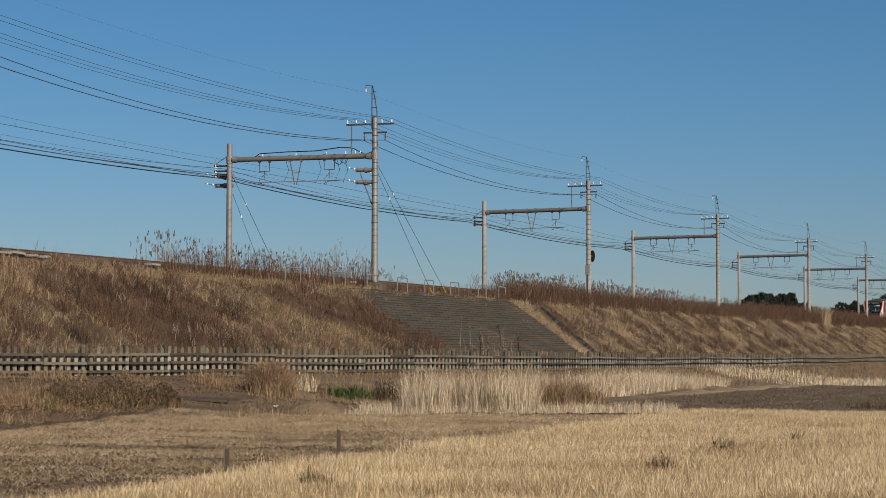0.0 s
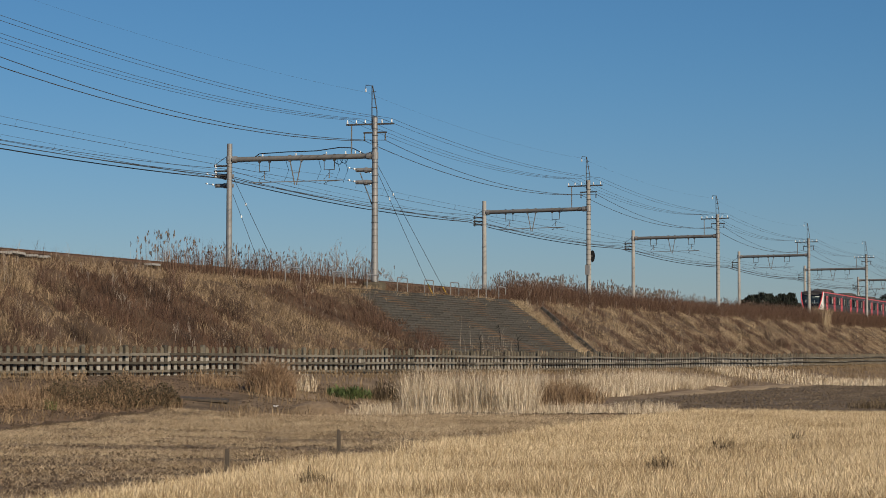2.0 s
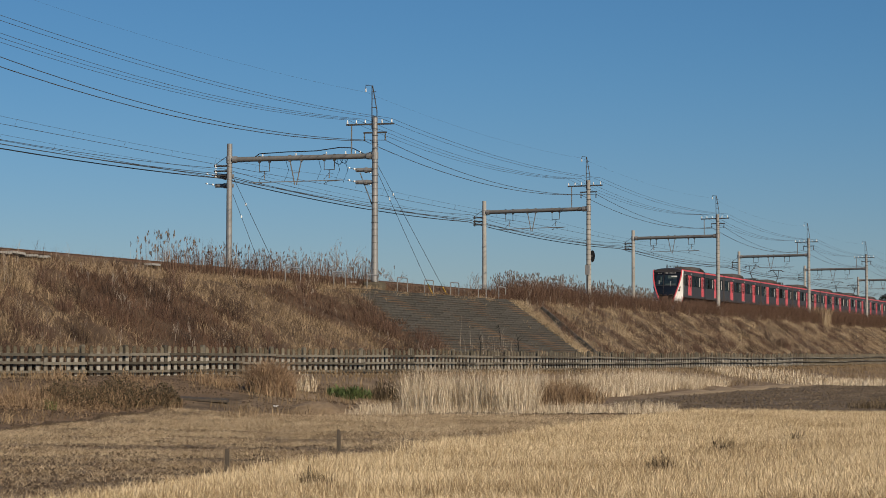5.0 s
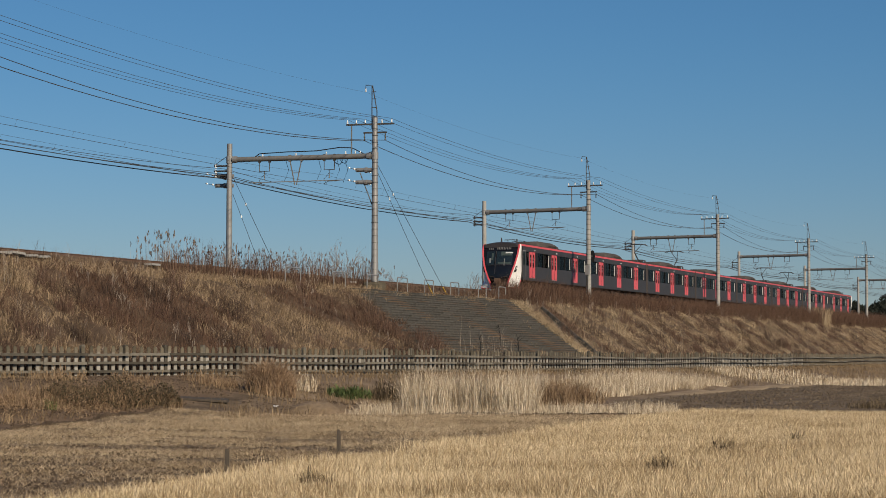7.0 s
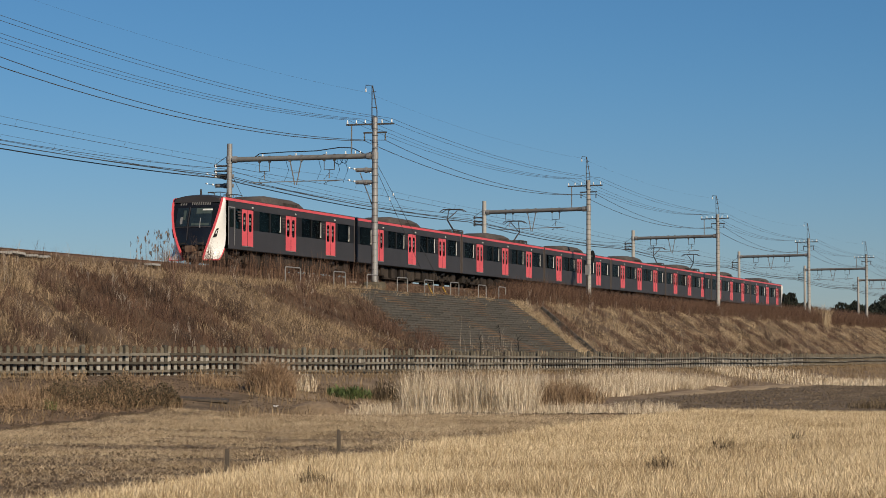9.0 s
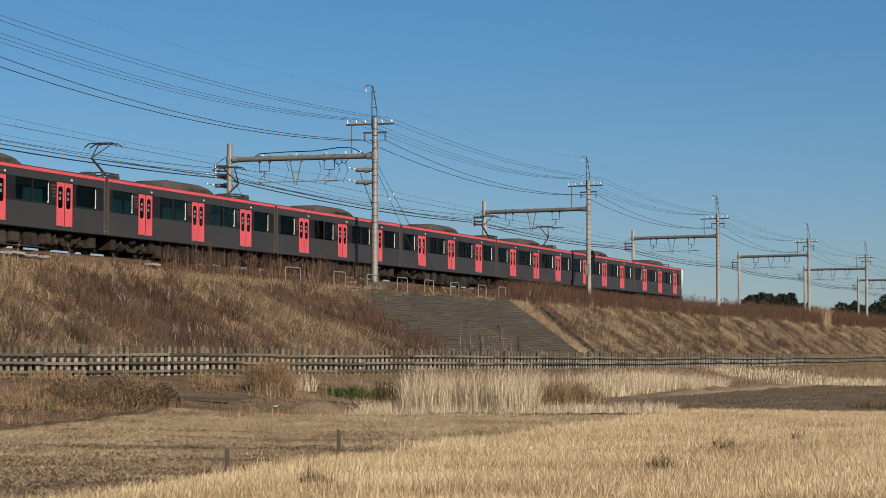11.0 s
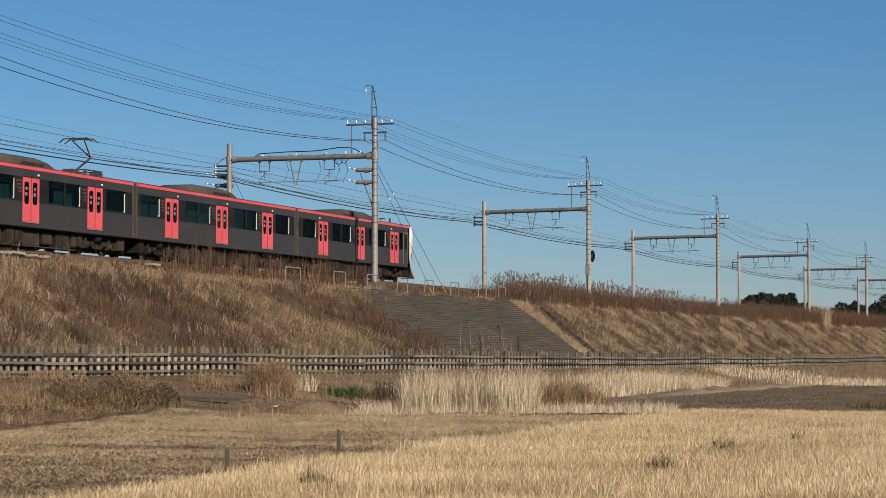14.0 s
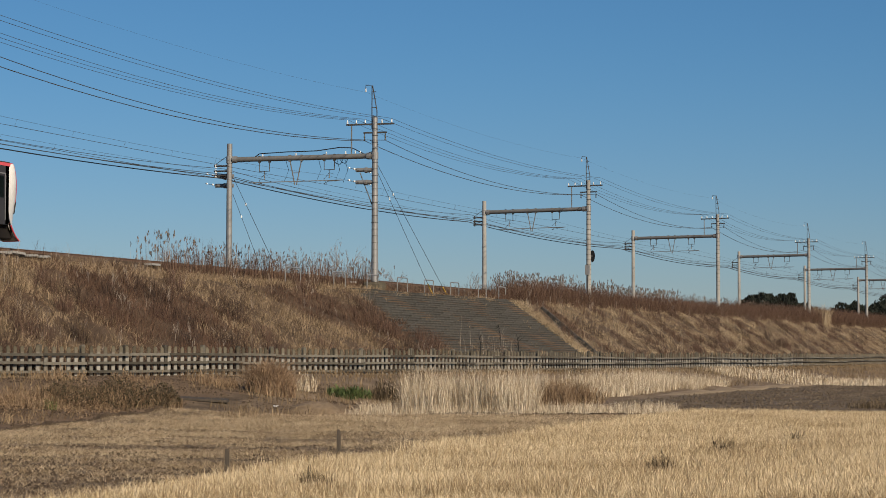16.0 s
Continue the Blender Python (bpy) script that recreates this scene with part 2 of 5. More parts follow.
def part(name, shape, mat, parent, label="", smooth=False):
    ob = new(name, mesh(name, shape, mat, smooth))
    ob.parent = parent
    return tagged(ob, label)


def thing(name, label, category, group="", kind="", at=None):
    ob = new(name)
    if at is not None:
        ob.matrix_basis = at
    return tagged(ob, label, category, group, kind)


def solid(name, shape, mat, label, category, group="", kind="", smooth=False):
    return tagged(new(name, mesh(name, shape, mat, smooth)), label, category, group, kind)


def leaf_mesh(name, verts, tris, mat):
    """A mesh from arrays of vertices and triangles."""
    me = bpy.data.meshes.new(name)
    me.vertices.add(len(verts))
    me.vertices.foreach_set("co", np.asarray(verts, np.float32).ravel())
    me.loops.add(len(tris) * 3)
    me.loops.foreach_set("vertex_index", np.asarray(tris, np.int32).ravel())
    me.polygons.add(len(tris))
    me.polygons.foreach_set("loop_start", np.arange(0, len(tris) * 3, 3, dtype=np.int32))
    me.update(calc_edges=True)
    me.materials.append(mat)
    return me


def blades(x, y, z, height, width, lean, rng, curl=0.5, bias=(0, 0), way=None):
    """Grass blades at arrays of places: each a bent strip of three triangles."""
    n = len(x)
    a, b = rng.uniform(0, 2 * np.pi, n) if way is None else way, rng.uniform(0, 2 * np.pi, n)
    h, w = height * np.ones(n), width * np.ones(n)
    tilt = lean * rng.uniform(0.1, 1.0, n) * h
    dx, dy = np.cos(a) * tilt + bias[0] * h, np.sin(a) * tilt + bias[1] * h
    sx, sy = np.cos(b) * w / 2, np.sin(b) * w / 2
    base = np.stack([x, y, z - 0.03], 1)
    side = np.stack([sx, sy, 0 * sx], 1)
    mid = base + np.stack([dx * curl * 0.6, dy * curl * 0.6, h * 0.58], 1)
    tip = base + np.stack([dx, dy, h], 1)
    v = np.stack([base - side, base + side, mid - side * 0.75, mid + side * 0.75, tip], 1).reshape(-1, 3)
    t = np.array([[0, 1, 3], [0, 3, 2], [2, 3, 4]])
    return v, (t[None] + 5 * np.arange(n)[:, None, None]).reshape(-1, 3)


def spikes(x, y, z, height, width, lean, rng):
    """The simplest blades: one slim upright triangle each."""
    n = len(x)
    a, b = rng.uniform(0, 2 * np.pi, n), rng.uniform(0, 2 * np.pi, n)
    side = np.stack([np.cos(b) * width / 2, np.sin(b) * width / 2, 0 * b], 1)
    base = np.stack([x, y, z - 0.02], 1)
    k = lean * height * rng.uniform(0, 1, n)
    tip = base + np.stack([np.cos(a) * k, np.sin(a) * k, height * np.ones(n)], 1)
    return np.stack([base - side, base + side, tip], 1).reshape(-1, 3), np.arange(3 * n).reshape(-1, 3)


def tufts(x, y, zf, k, radius, height, width, lean, rng, bias=(0, 0)):
    """Tufts of k blades that fan out from arrays of places."""
    n = len(x)
    a, d = rng.uniform(0, 2 * np.pi, (n, k)), np.sqrt(rng.random((n, k)))
    px, py = (np.asarray(x)[:, None] + radius * d * np.cos(a)).ravel(), (np.asarray(y)[:, None] + radius * d * np.sin(a)).ravel()
    h = ((height * np.ones(n))[:, None] * rng.uniform(0.35, 1.1, (n, k)) * (1.1 - 0.35 * d)).ravel()
    return blades(px, py, zf(px, py), h, width, lean, rng, 0.45, bias, (a + rng.normal(0, 0.6, (n, k))).ravel())


def gathered(name, pieces, mat, label, category, kind="stuff"):
    off, vs, ts = 0, [], []
    for v, t in pieces:
        vs.append(v), ts.append(t + off)
        off += len(v)
    return tagged(new(name, leaf_mesh(name, np.concatenate(vs), np.concatenate(ts), mat)), label, category, "", kind)


# ---- the lie of the land ----
CY, SY = math.cos(radians(YAW)), math.sin(radians(YAW))
RAIL_Z, TRACK_NEAR, TRACK_FAR = 6.0, 48.02, 51.75
FOOT_Y = 36.2


def fence_y(x):
    """The fence leaves the embankment's foot in a bend and then runs along the track."""
    return np.interp(x, [30, 50, 58, 66, 75, 83, 95, 110, 136, 200, 400], [37.2, 36.4, 35.4, 33.5, 31.7, 30.6, 29.9, 29.6, 29.3, 28.5, 26.0])


def fence_base(x):
    return np.interp(x, [30, 58, 83, 110, 136, 400], [0.9, 0.9, 0.79, 0.70, 0.65, 0.65])


def smooth(a, b, x):
    t = np.clip((x - a) / (b - a), 0, 1)
    return t * t * (3 - 2 * t)


def wave(x, y, k, seed=0.0):
    """A cheap uneven surface between about -1 and 1."""
    return (np.sin(k * x + 1.7 * np.sin(0.63 * k * y + seed) + seed) + np.sin(1.31 * k * y + 1.3 * np.sin(0.71 * k * x + 2.1 * seed) + 0.5) + np.sin(1.9 * k * (x + y) * 0.7 + seed * 3)) / 3


def uv(x, y):
    return x * SY - y * CY, x * CY + y * SY


def xy(u, v):
    return u * SY + v * CY, -u * CY + v * SY


def ground_z(x, y):
    u, v = uv(x, y)
    d = fence_y(x) - y
    z = (fence_base(x) - 0.02) * smooth(np.interp(x, [58, 72], [13.5, 11.0]), 3.5, d)
    z = z + 0.09 * smooth(14, 9, d) * smooth(-2, 2, d) * wave(x, y, 1.1, 2.0)
    return z + 0.02 * wave(x, y, 2.3, 1.0) * smooth(300, 100, v)


def slope_z(x, y):
    """The embankment's near side, shoulder and bed."""
    prof_y = [FOOT_Y - 0.8, FOOT_Y + 0.2, 43.6, 45.5, 46.35, 53.5, 54.4, 56.2, 63.5]
    prof_z = [0.45, 1.0, 4.95, 5.1, 5.80, 5.80, 5.1, 4.95, 0.3]
    return np.interp(y, prof_y, prof_z)


# ---- ground, embankment, track ----
def sheet(name, xs, ys, zf, mat, label, category):
    s = Shape()
    gx, gy = np.meshgrid(xs, ys, indexing="ij")
    gz = zf(gx, gy)
    v = np.stack([gx, gy, gz], -1).reshape(-1, 3).tolist()
    n = len(ys)
    f = [(i * n + j, (i + 1) * n + j, (i + 1) * n + j + 1, i * n + j + 1) for i in range(len(xs) - 1) for j in range(n - 1)]
    s.add(v, f)
    ob = solid(name, s, mat, label, category, kind="structure")
    ob.data.polygons.foreach_set("use_smooth", [True] * len(ob.data.polygons))
    return ob


near_x = np.concatenate([[-3000, -1200, -500, -200, -80, -30, -10], np.arange(0, 160, 0.8), np.arange(160, 300, 4), [330, 400, 550, 800, 1300, 2200, 4000]])
near_y = np.concatenate([[-3000, -1200, -500, -200, -80, -40, -20, -12], np.arange(-8, 38, 0.6), [40, 50, 60, 64, 70, 90, 130, 250, 600, 1500, 4000]])
ground = sheet("ground", near_x, near_y, ground_z, M_SOIL, "dry brown winter field soil with straw litter", "field")
for m in (M_LITTER, M_PLOUGH, M_PATH, M_DIRT):
    ground.data.materials.append(m)


def path_y(x):
    """The middle of the pale farm track that crosses the fields."""
    return np.interp(x, [56, 72, 87, 104, 125, 300], [21.5, 20.2, 20.4, 20.1, 19.0, 12.0])


for f in ground.data.polygons:
    x, y = f.center.x, f.center.y
    u, v = uv(x, y)
    d = float(fence_y(x)) - y
    if 0.4 < d < 12 and x > 40 and v > 55:
        f.material_index = 4
    if u < -5.6 and v < 68:
        f.material_index = 0
    if v < (44 + 5.4 * (u + 9.2) if u < -5.6 else 56):
        f.material_index = 1
    if y < float(path_y(x)) - 0.5 and v > 57 and u > 5.8 and v < 190:
        f.material_index = 2
    if 55.4 < v < 57.3 and -2 < u < 7:
        f.material_index = 0

track_s = Shape()
track_x = np.arange(76, 190, 0.8)
lanes = (-0.6, -0.45, -0.15, 0.15, 0.45, 0.6)
track_v = [(float(x), float(path_y(x)) + o + 0.08 * math.sin(1.3 * x + o), float(ground_z(x, path_y(x) + o)) + (0.04 if abs(o) < 0.5 else -0.06) - 0.12 * float(smooth(82, 76, x))) for x in track_x for o in lanes]
track_s.add(track_v, [(i * 6 + j, (i + 1) * 6 + j, (i + 1) * 6 + j + 1, i * 6 + j + 1) for i in range(len(track_x) - 1) for j in range(5)])
solid("path", track_s, M_PATH, "pale dirt farm track across the fields", "farm track", kind="structure", smooth=True)

bank_x = np.concatenate([np.arange(-100, 40, 20), np.arange(40, 260, 1.0), np.arange(260, 500, 10), np.arange(500, 1500, 100)])
bank_y = np.concatenate([np.arange(FOOT_Y - 0.8, 45.6, 0.5), [45.9, 46.35, 49.9, 53.5, 54.4, 56.2, 60, 63.5]])
sheet("embankment", bank_x, bank_y, lambda x, y: slope_z(x, y) + 0.10 * wave(x, y, 0.9, 3.0) * smooth(45.6, 44.5, y) * smooth(FOOT_Y - 0.8, FOOT_Y + 1, y), M_BANK,
      "earth railway embankment under dry brown weeds", "embankment")

for name, y in (("near", TRACK_NEAR), ("far", TRACK_FAR)):
    track = thing("railway_track", "rusty steel rails on ballasted concrete sleepers", "railway track", "tracks on the embankment", "structure")
    for side in (-1, 1):
        c = y + side * 0.7535
        prof = [(-0.06, -0.153), (0.06, -0.153), (0.06, -0.14), (0.012, -0.11), (0.012, -0.045), (0.036, -0.03), (0.036, 0), (-0.036, 0), (-0.036, -0.03), (-0.012, -0.045), (-0.012, -0.11), (-0.06, -0.14)]
        part("rail", Shape().extrude([(c + a, RAIL_Z + b) for a, b in prof], -100, 1400), M_RAIL, track, "steel rail with a rusty web")
    s = Shape()
    for k in range(520):
        x = 20 + 0.62 * k
        s.box(x, x + 0.2, y - 1.1, y + 1.1, RAIL_Z - 0.27, RAIL_Z - 0.16)
    tagged(part("sleepers", s, M_CONCRETE, track, "row of concrete sleepers"), kind="stuff")

# pale lids of the cable trough beside the near track
trough = thing("cable_trough", "pale concrete cable trough lids beside the track", "cable trough", kind="structure")
lid = mesh("trough_lid", Shape().box(-0.46, 0.46, -0.2, 0.2, 0, 0.09), M_POLE)
rng = np.random.default_rng(5)
for k in range(130):
    x = 56 + k * 0.98
    if rng.random() < (0.2 if x < 77 else 0.92):
        continue
    ob = new("trough_lid", lid)
    ob.parent = trough
    ob.matrix_basis = pose(x, 46.0, 5.62 + rng.uniform(-0.03, 0.05), rng.uniform(-4, 4), rng.uniform(-3, 3), rng.uniform(-3, 3))


# ---- stepped concrete slope protection ----
def slab_x0(y):
    return 104.85 - 0.757 * (43.75 - y)


def slope_protection():
    """Rows of dark slabs laid like steps over the embankment's face."""
    ob = thing("slope_protection", "dark stained stepped concrete slabs covering the embankment slope", "slope revetment", kind="structure")
    rows = 30
    y0, z0, y1, z1 = FOOT_Y + 0.1, 0.95, 43.75, 5.06
    step = mesh("slab", Shape().extrude([(0.0, -0.12), (0.27, -0.12), (0.27, 0.05), (0.0, 0.066), (-0.018, 0.054), (-0.018, 0.02), (0.0, 0.0)], -0.995, 0.995), M_SLAB)
    r = np.random.default_rng(3)
    for i in range(rows):
        k = i / (rows - 1)
        y, z = y0 + (y1 - y0) * k, z0 + (z1 - z0) * k
        xa, xb = float(slab_x0(y)), float(slab_x0(y)) + 26.9
        x = xa + (0.0 if i % 2 else 1.0)
        while x < xb:
            s = new("slab", step)
            s.parent = ob
            s.matrix_basis = pose(x + 0.98, y, z + 0.04 + r.uniform(-0.012, 0.012), r.uniform(-1.5, 1.5), r.uniform(-0.4, 0.4), r.uniform(-0.4, 0.4))
            x += 2.0
    return ob


def drain_channel():
    """A dark open concrete channel down the slope beside the slabs, in short lengths."""
    ob = thing("drain_channel", "dark concrete drain channel down the embankment slope", "drain channel", kind="structure")
    prof = [(-0.62, 0.10), (-0.52, 0.10), (-0.40, -0.10), (0.40, -0.10), (0.52, 0.10), (0.62, 0.10), (0.62, -0.25), (-0.62, -0.25)]
    s = mesh("channel_piece", Shape().extrude(prof, -0.49, 0.49, "y"), M_SLAB)
    a, b = Vector((127.6, FOOT_Y + 0.1, 0.95)), Vector((135.6, 43.4, 4.8))
    d = b - a
    n = int(d.length)
    for i in range(n):
        p = new("channel_piece", s)
        p.parent = ob
        p.matrix_basis = Matrix.Translation(a + d * ((i + 0.5) / n) + Vector((0, 0, -0.06))) @ d.to_track_quat("Y", "Z").to_matrix().to_4x4()
    return ob


# ---- picket fence ----
def picket_fence():
    """Concrete pickets behind three rails, with heavier posts, following the uneven foot of the bank."""
    r = np.random.default_rng(11)
    picket = mesh("picket", Shape().extrude([(-0.075, -0.25), (0.075, -0.25), (0.075, 0.92), (0.038, 0.985), (-0.038, 0.985), (-0.075, 0.92)], -0.017, 0.017, "y"), M_PICKET)
    rail = mesh("fence_rail", Shape().box(-1.0, 1.0, -0.035, 0.035, -0.043, 0.043), M_RAILCON)
    post = mesh("fence_post", Shape().extrude([(-0.075, -0.3), (0.075, -0.3), (0.075, 1.0), (0.045, 1.04), (-0.045, 1.04), (-0.075, 1.0)], -0.06, 0.06, "y"), M_RAILCON)
    ob = thing("picket_fence", "weathered grey concrete picket fence with three rails", "fence", kind="structure")
    rest = Shape()
    heights = {}

    def base(x):
        return float(fence_base(x)) + (0.02 * math.sin(0.4 * x) if x < 85 else 0.0) + (0.025 * math.sin(0.21 * x) if x > 105 else 0.0)

    def turn_at(x):
        return math.degrees(math.atan((float(fence_y(x + 1)) - float(fence_y(x - 1))) / 2))

    x, n = 40.0, 0
    while x < 260:
        y = float(fence_y(x))
        m = pose(x, y + 0.09, base(x) + r.uniform(-0.025, 0.025), r.uniform(-1.5, 1.5), r.uniform(-1.2, 1.2), turn_at(x) + r.uniform(-3, 3))
        if 55 < x < 156 and n < 300:
            p = new("picket", picket)
            p.parent, p.matrix_basis = ob, m
            n += 1
        else:
            rest.add([m @ v.co for v in picket.vertices], [tuple(f.vertices) for f in picket.polygons])
        x += float(np.interp(x, [74, 92], [0.34, 0.41]))
    tagged(part("far_pickets", rest, M_PICKET, ob), kind="stuff")
    x = 39.0
    while x < 260:
        xa, xb = x, x + 1.98
        for h in (0.155, 0.44, 0.72):
            a, b = Vector((xa, float(fence_y(xa)), base(xa) + h)), Vector((xb, float(fence_y(xb)), base(xb) + h))
            d = b - a
            p = new("fence_rail", rail)
            p.parent = ob
            p.matrix_basis = Matrix.Translation((a + b) / 2) @ d.to_track_quat("X", "Z").to_matrix().to_4x4() @ pose(0, r.uniform(-0.01, 0.01), r.uniform(-0.015, 0.015))
        p = new("fence_post", post)
        p.parent = ob
        p.matrix_basis = pose(xa, float(fence_y(xa)) + 0.16, base(xa), r.uniform(-1.5, 1.5), r.uniform(-1.5, 1.5), turn_at(xa))
        x += 1.98
    return ob


# ---- overhead line ----
NEAR_Y, FAR_Y = 45.0, 53.87
PORTALS = [63.5, 111.0, 154.1, 197.9, 245.0, 287.3, 332.5, 378.0]
SKEW = [0.0, 3.6, -8.0, -10.0, -13.0, -12.0, -12.0, -12.0]       # degrees by which each beam stands off square
BEAM_Z = 12.85


def insulator(s, at, r=0.09, axis="z", h=0.2):
    return s.lathe(at, [(r * 0.3, 0), (r, 0.03), (r * 0.45, h * 0.35), (r * 0.95, h * 0.45), (r * 0.4, h * 0.7), (r * 0.7, h * 0.8), (r * 0.3, h)], 8, axis)


RUNG = mesh("climbing_iron", Shape().box(-0.25, 0.25, -0.012, 0.012, -0.014, 0.014).lathe((0, 0, 0), [(0.19, -0.012), (0.19, 0.012)], 10), M_DARKSTEEL)


def portal(x, k):
    """Two poles with a tube beam across both tracks, hangers under it and cross-arms above."""
    ob = thing("catenary_portal", "grey catenary portal of two poles and a tube beam", "catenary portal", "catenary portals along the track", at=pose(x, NEAR_Y, (0, 0, -0.27, -0.12, 0, 0, 0, 0)[k], 0, 0, SKEW[k]) @ pose(0, -NEAR_Y, 0))
    beam_z = BEAM_Z + (0, 0, 0.05, 0.15, 0.3, 0.35, 0.4, 0.4)[k]
    steel_near = k == 1
    m = M_STEEL if steel_near else M_POLE
    part("near_pole", Shape().lathe((0, NEAR_Y, 0), [(0.20, 4.6), (0.165, 12.0), (0.15, 15.05), (0.02, 15.08)], 14), m, ob, "tall round pole", True)
    part("far_pole", Shape().lathe((0, FAR_Y, 0), [(0.19, 4.6), (0.17, 10.0), (0.16, 13.78), (0.02, 13.8)], 14), m, ob, "round pole", True)
    for i in range(22):
        rung = new("climbing_iron", RUNG)
        rung.parent, rung.location = ob, (0, NEAR_Y, 6.4 + i * 0.38)
    part("foundation", Shape().extrude([(-0.7, 4.5), (0.7, 4.5), (0.62, 5.55), (0.5, 5.68), (-0.5, 5.68), (-0.62, 5.55)], NEAR_Y - 0.45, NEAR_Y + 0.45, "y"), M_PICKET, ob, "concrete pole footing")
    beam = Shape().tube([(0, NEAR_Y + 0.15, beam_z), (0, FAR_Y - 0.15, beam_z)], 0.15, 12)
    part("beam", beam, M_BEAM, ob, "steel tube beam", True)
    for y, e in ((NEAR_Y, 0.35), (FAR_Y, -0.35)):
        part("beam_clamp", Shape().tube([(0, y + e - 0.12, beam_z), (0, y + e + 0.12, beam_z)], 0.2, 10).lathe((0, y, beam_z - 0.2), [(0.2, 0), (0.2, 0.4)], 12), M_STEEL, ob)
    # hangers: a square frame over each track, a long vee between them
    for y in (TRACK_NEAR - 0.28, TRACK_FAR - 0.05):
        h = Shape()
        w, d = 0.62, 0.62
        h.tube([(0, y - w / 2, beam_z - 0.1), (0, y - w / 2, beam_z - 0.1 - d), (0, y + w / 2, beam_z - 0.1 - d), (0, y + w / 2, beam_z - 0.1)], 0.028, 6)
        h.tube([(0, y, beam_z - 0.1 - d), (0, y, beam_z - 0.95)], 0.02, 6)
        for q in (-w / 2, w / 2):
            h.box(-0.07, 0.07, y + q - 0.06, y + q + 0.06, beam_z - 0.22, beam_z + 0.17)
        part("hanger_frame", h, M_DARKSTEEL, ob)
        part("messenger_clamp", Shape().tube([(-0.25, y - 0.3, beam_z - 0.98), (0, y, beam_z - 0.9), (0.05, y + 0.35, beam_z - 1.25), (0.1, y + 0.2, beam_z - 1.5)], 0.014, 5), M_WIRE, ob)
        s = Shape()
        insulator(s, (0, y, beam_z - 1.2), 0.05, "z", 0.3)
        part("insulator", s, M_STEEL, ob, "grey insulator", True)
    mid = (TRACK_NEAR + TRACK_FAR) / 2 - 0.1
    v = Shape()
    v.tube([(0, mid - 0.36, beam_z - 0.1), (0, mid - 0.05, beam_z - 1.55)], 0.035, 6)
    v.tube([(0, mid + 0.36, beam_z - 0.1), (0, mid + 0.05, beam_z - 1.55)], 0.035, 6)
    for q in (-0.36, 0.36):
        v.box(-0.08, 0.08, mid + q - 0.07, mid + q + 0.07, beam_z - 0.2, beam_z + 0.18)
    v.tube([(0, mid - 0.2, beam_z - 0.85), (0, mid + 0.2, beam_z - 0.85)], 0.02, 5)
    part("drop_bracket", v, M_BEAM, ob)
    part("steady_rod", Shape().tube([(0, TRACK_NEAR - 1.1, beam_z - 1.33), (0, TRACK_FAR + 0.7, beam_z - 1.36)], 0.028, 6), M_STEEL, ob)
    for y, e in ((TRACK_NEAR, -1), (TRACK_FAR, 1)):
        part("pull_off_arm", Shape().tube([(0, y + e * 0.9, beam_z - 1.36), (0, y + e * 0.2, beam_z - 1.38), (0, y - e * 0.05, beam_z - 1.52)], 0.016, 5), M_DARKSTEEL, ob)
    # signal-wire cross-arm with white insulators, and the feeder arm below it
    part("cross_arm", Shape().box(-0.045, 0.045, NEAR_Y - 1.15, NEAR_Y + 1.72, 14.61, 14.70), M_DARKSTEEL, ob)
    for o in (1.65, 1.11, 0.58, -0.42, -1.0):
        s = Shape()
        insulator(s, (0, NEAR_Y + o, 14.70), 0.062, "z", 0.22)
        part("insulator", s, M_PORCELAIN, ob, "white porcelain insulator", True)
    part("arm_strut", Shape().tube([(0, NEAR_Y + 1.4, beam_z + 0.15), (0, NEAR_Y + 1.4, 14.6)], 0.04, 6), M_BEAM, ob)
    part("feeder_arm", Shape().box(-0.05, 0.05, NEAR_Y - 0.7, NEAR_Y + 0.68, 14.13, 14.22), M_DARKSTEEL, ob)
    for o in (-0.62, 0.62):
        s = Shape()
        insulator(s, (0, NEAR_Y + o, 13.72), 0.06, "z", 0.42)
        part("feeder_insulator", s, M_DARKSTEEL, ob, smooth=True)
    # the light mast on top, with a hooked end that holds the earth wire
    mast = Shape()
    mast.tube([(0, NEAR_Y - 0.12, 14.4), (0, NEAR_Y - 0.12, 15.4), (0, NEAR_Y + 0.14, 16.85)], 0.03, 6)
    mast.tube([(0, NEAR_Y + 0.18, 14.4), (0, NEAR_Y + 0.18, 16.87), (0, NEAR_Y + 0.55, 16.9), (0, NEAR_Y + 0.55, 16.7)], 0.03, 6)
    for z in (15.1, 15.6, 16.1, 16.5):
        mast.tube([(0, NEAR_Y - 0.08, z), (0, NEAR_Y + 0.18, z)], 0.022, 5)
    part("earth_wire_mast", mast, M_DARKSTEEL, ob)
    s = Shape()
    insulator(s, (0, NEAR_Y + 0.55, 16.5), 0.06, "z", 0.22)
    part("insulator", s, M_PORCELAIN, ob, "white porcelain insulator", True)
    # feeder brackets on the far pole, and stays down to it
    br = Shape()
    for z in (11.95, 12.2, 12.5):
        br.tube([(0, FAR_Y, z), (0, FAR_Y + 0.95, z)], 0.05, 8)
    br.tube([(0, FAR_Y + 0.1, 13.1), (0, FAR_Y + 0.95, 12.55)], 0.02, 5)
    part("feeder_bracket", br, M_DARKSTEEL, ob)
    for z in (11.95, 12.2, 12.5):
        s = Shape()
        insulator(s, (0, FAR_Y + 0.85, z - 0.12), 0.07, "z", 0.24)
        part("insulator", s, M_PORCELAIN if k == 1 else M_DARKSTEEL, ob, smooth=True)
    return ob


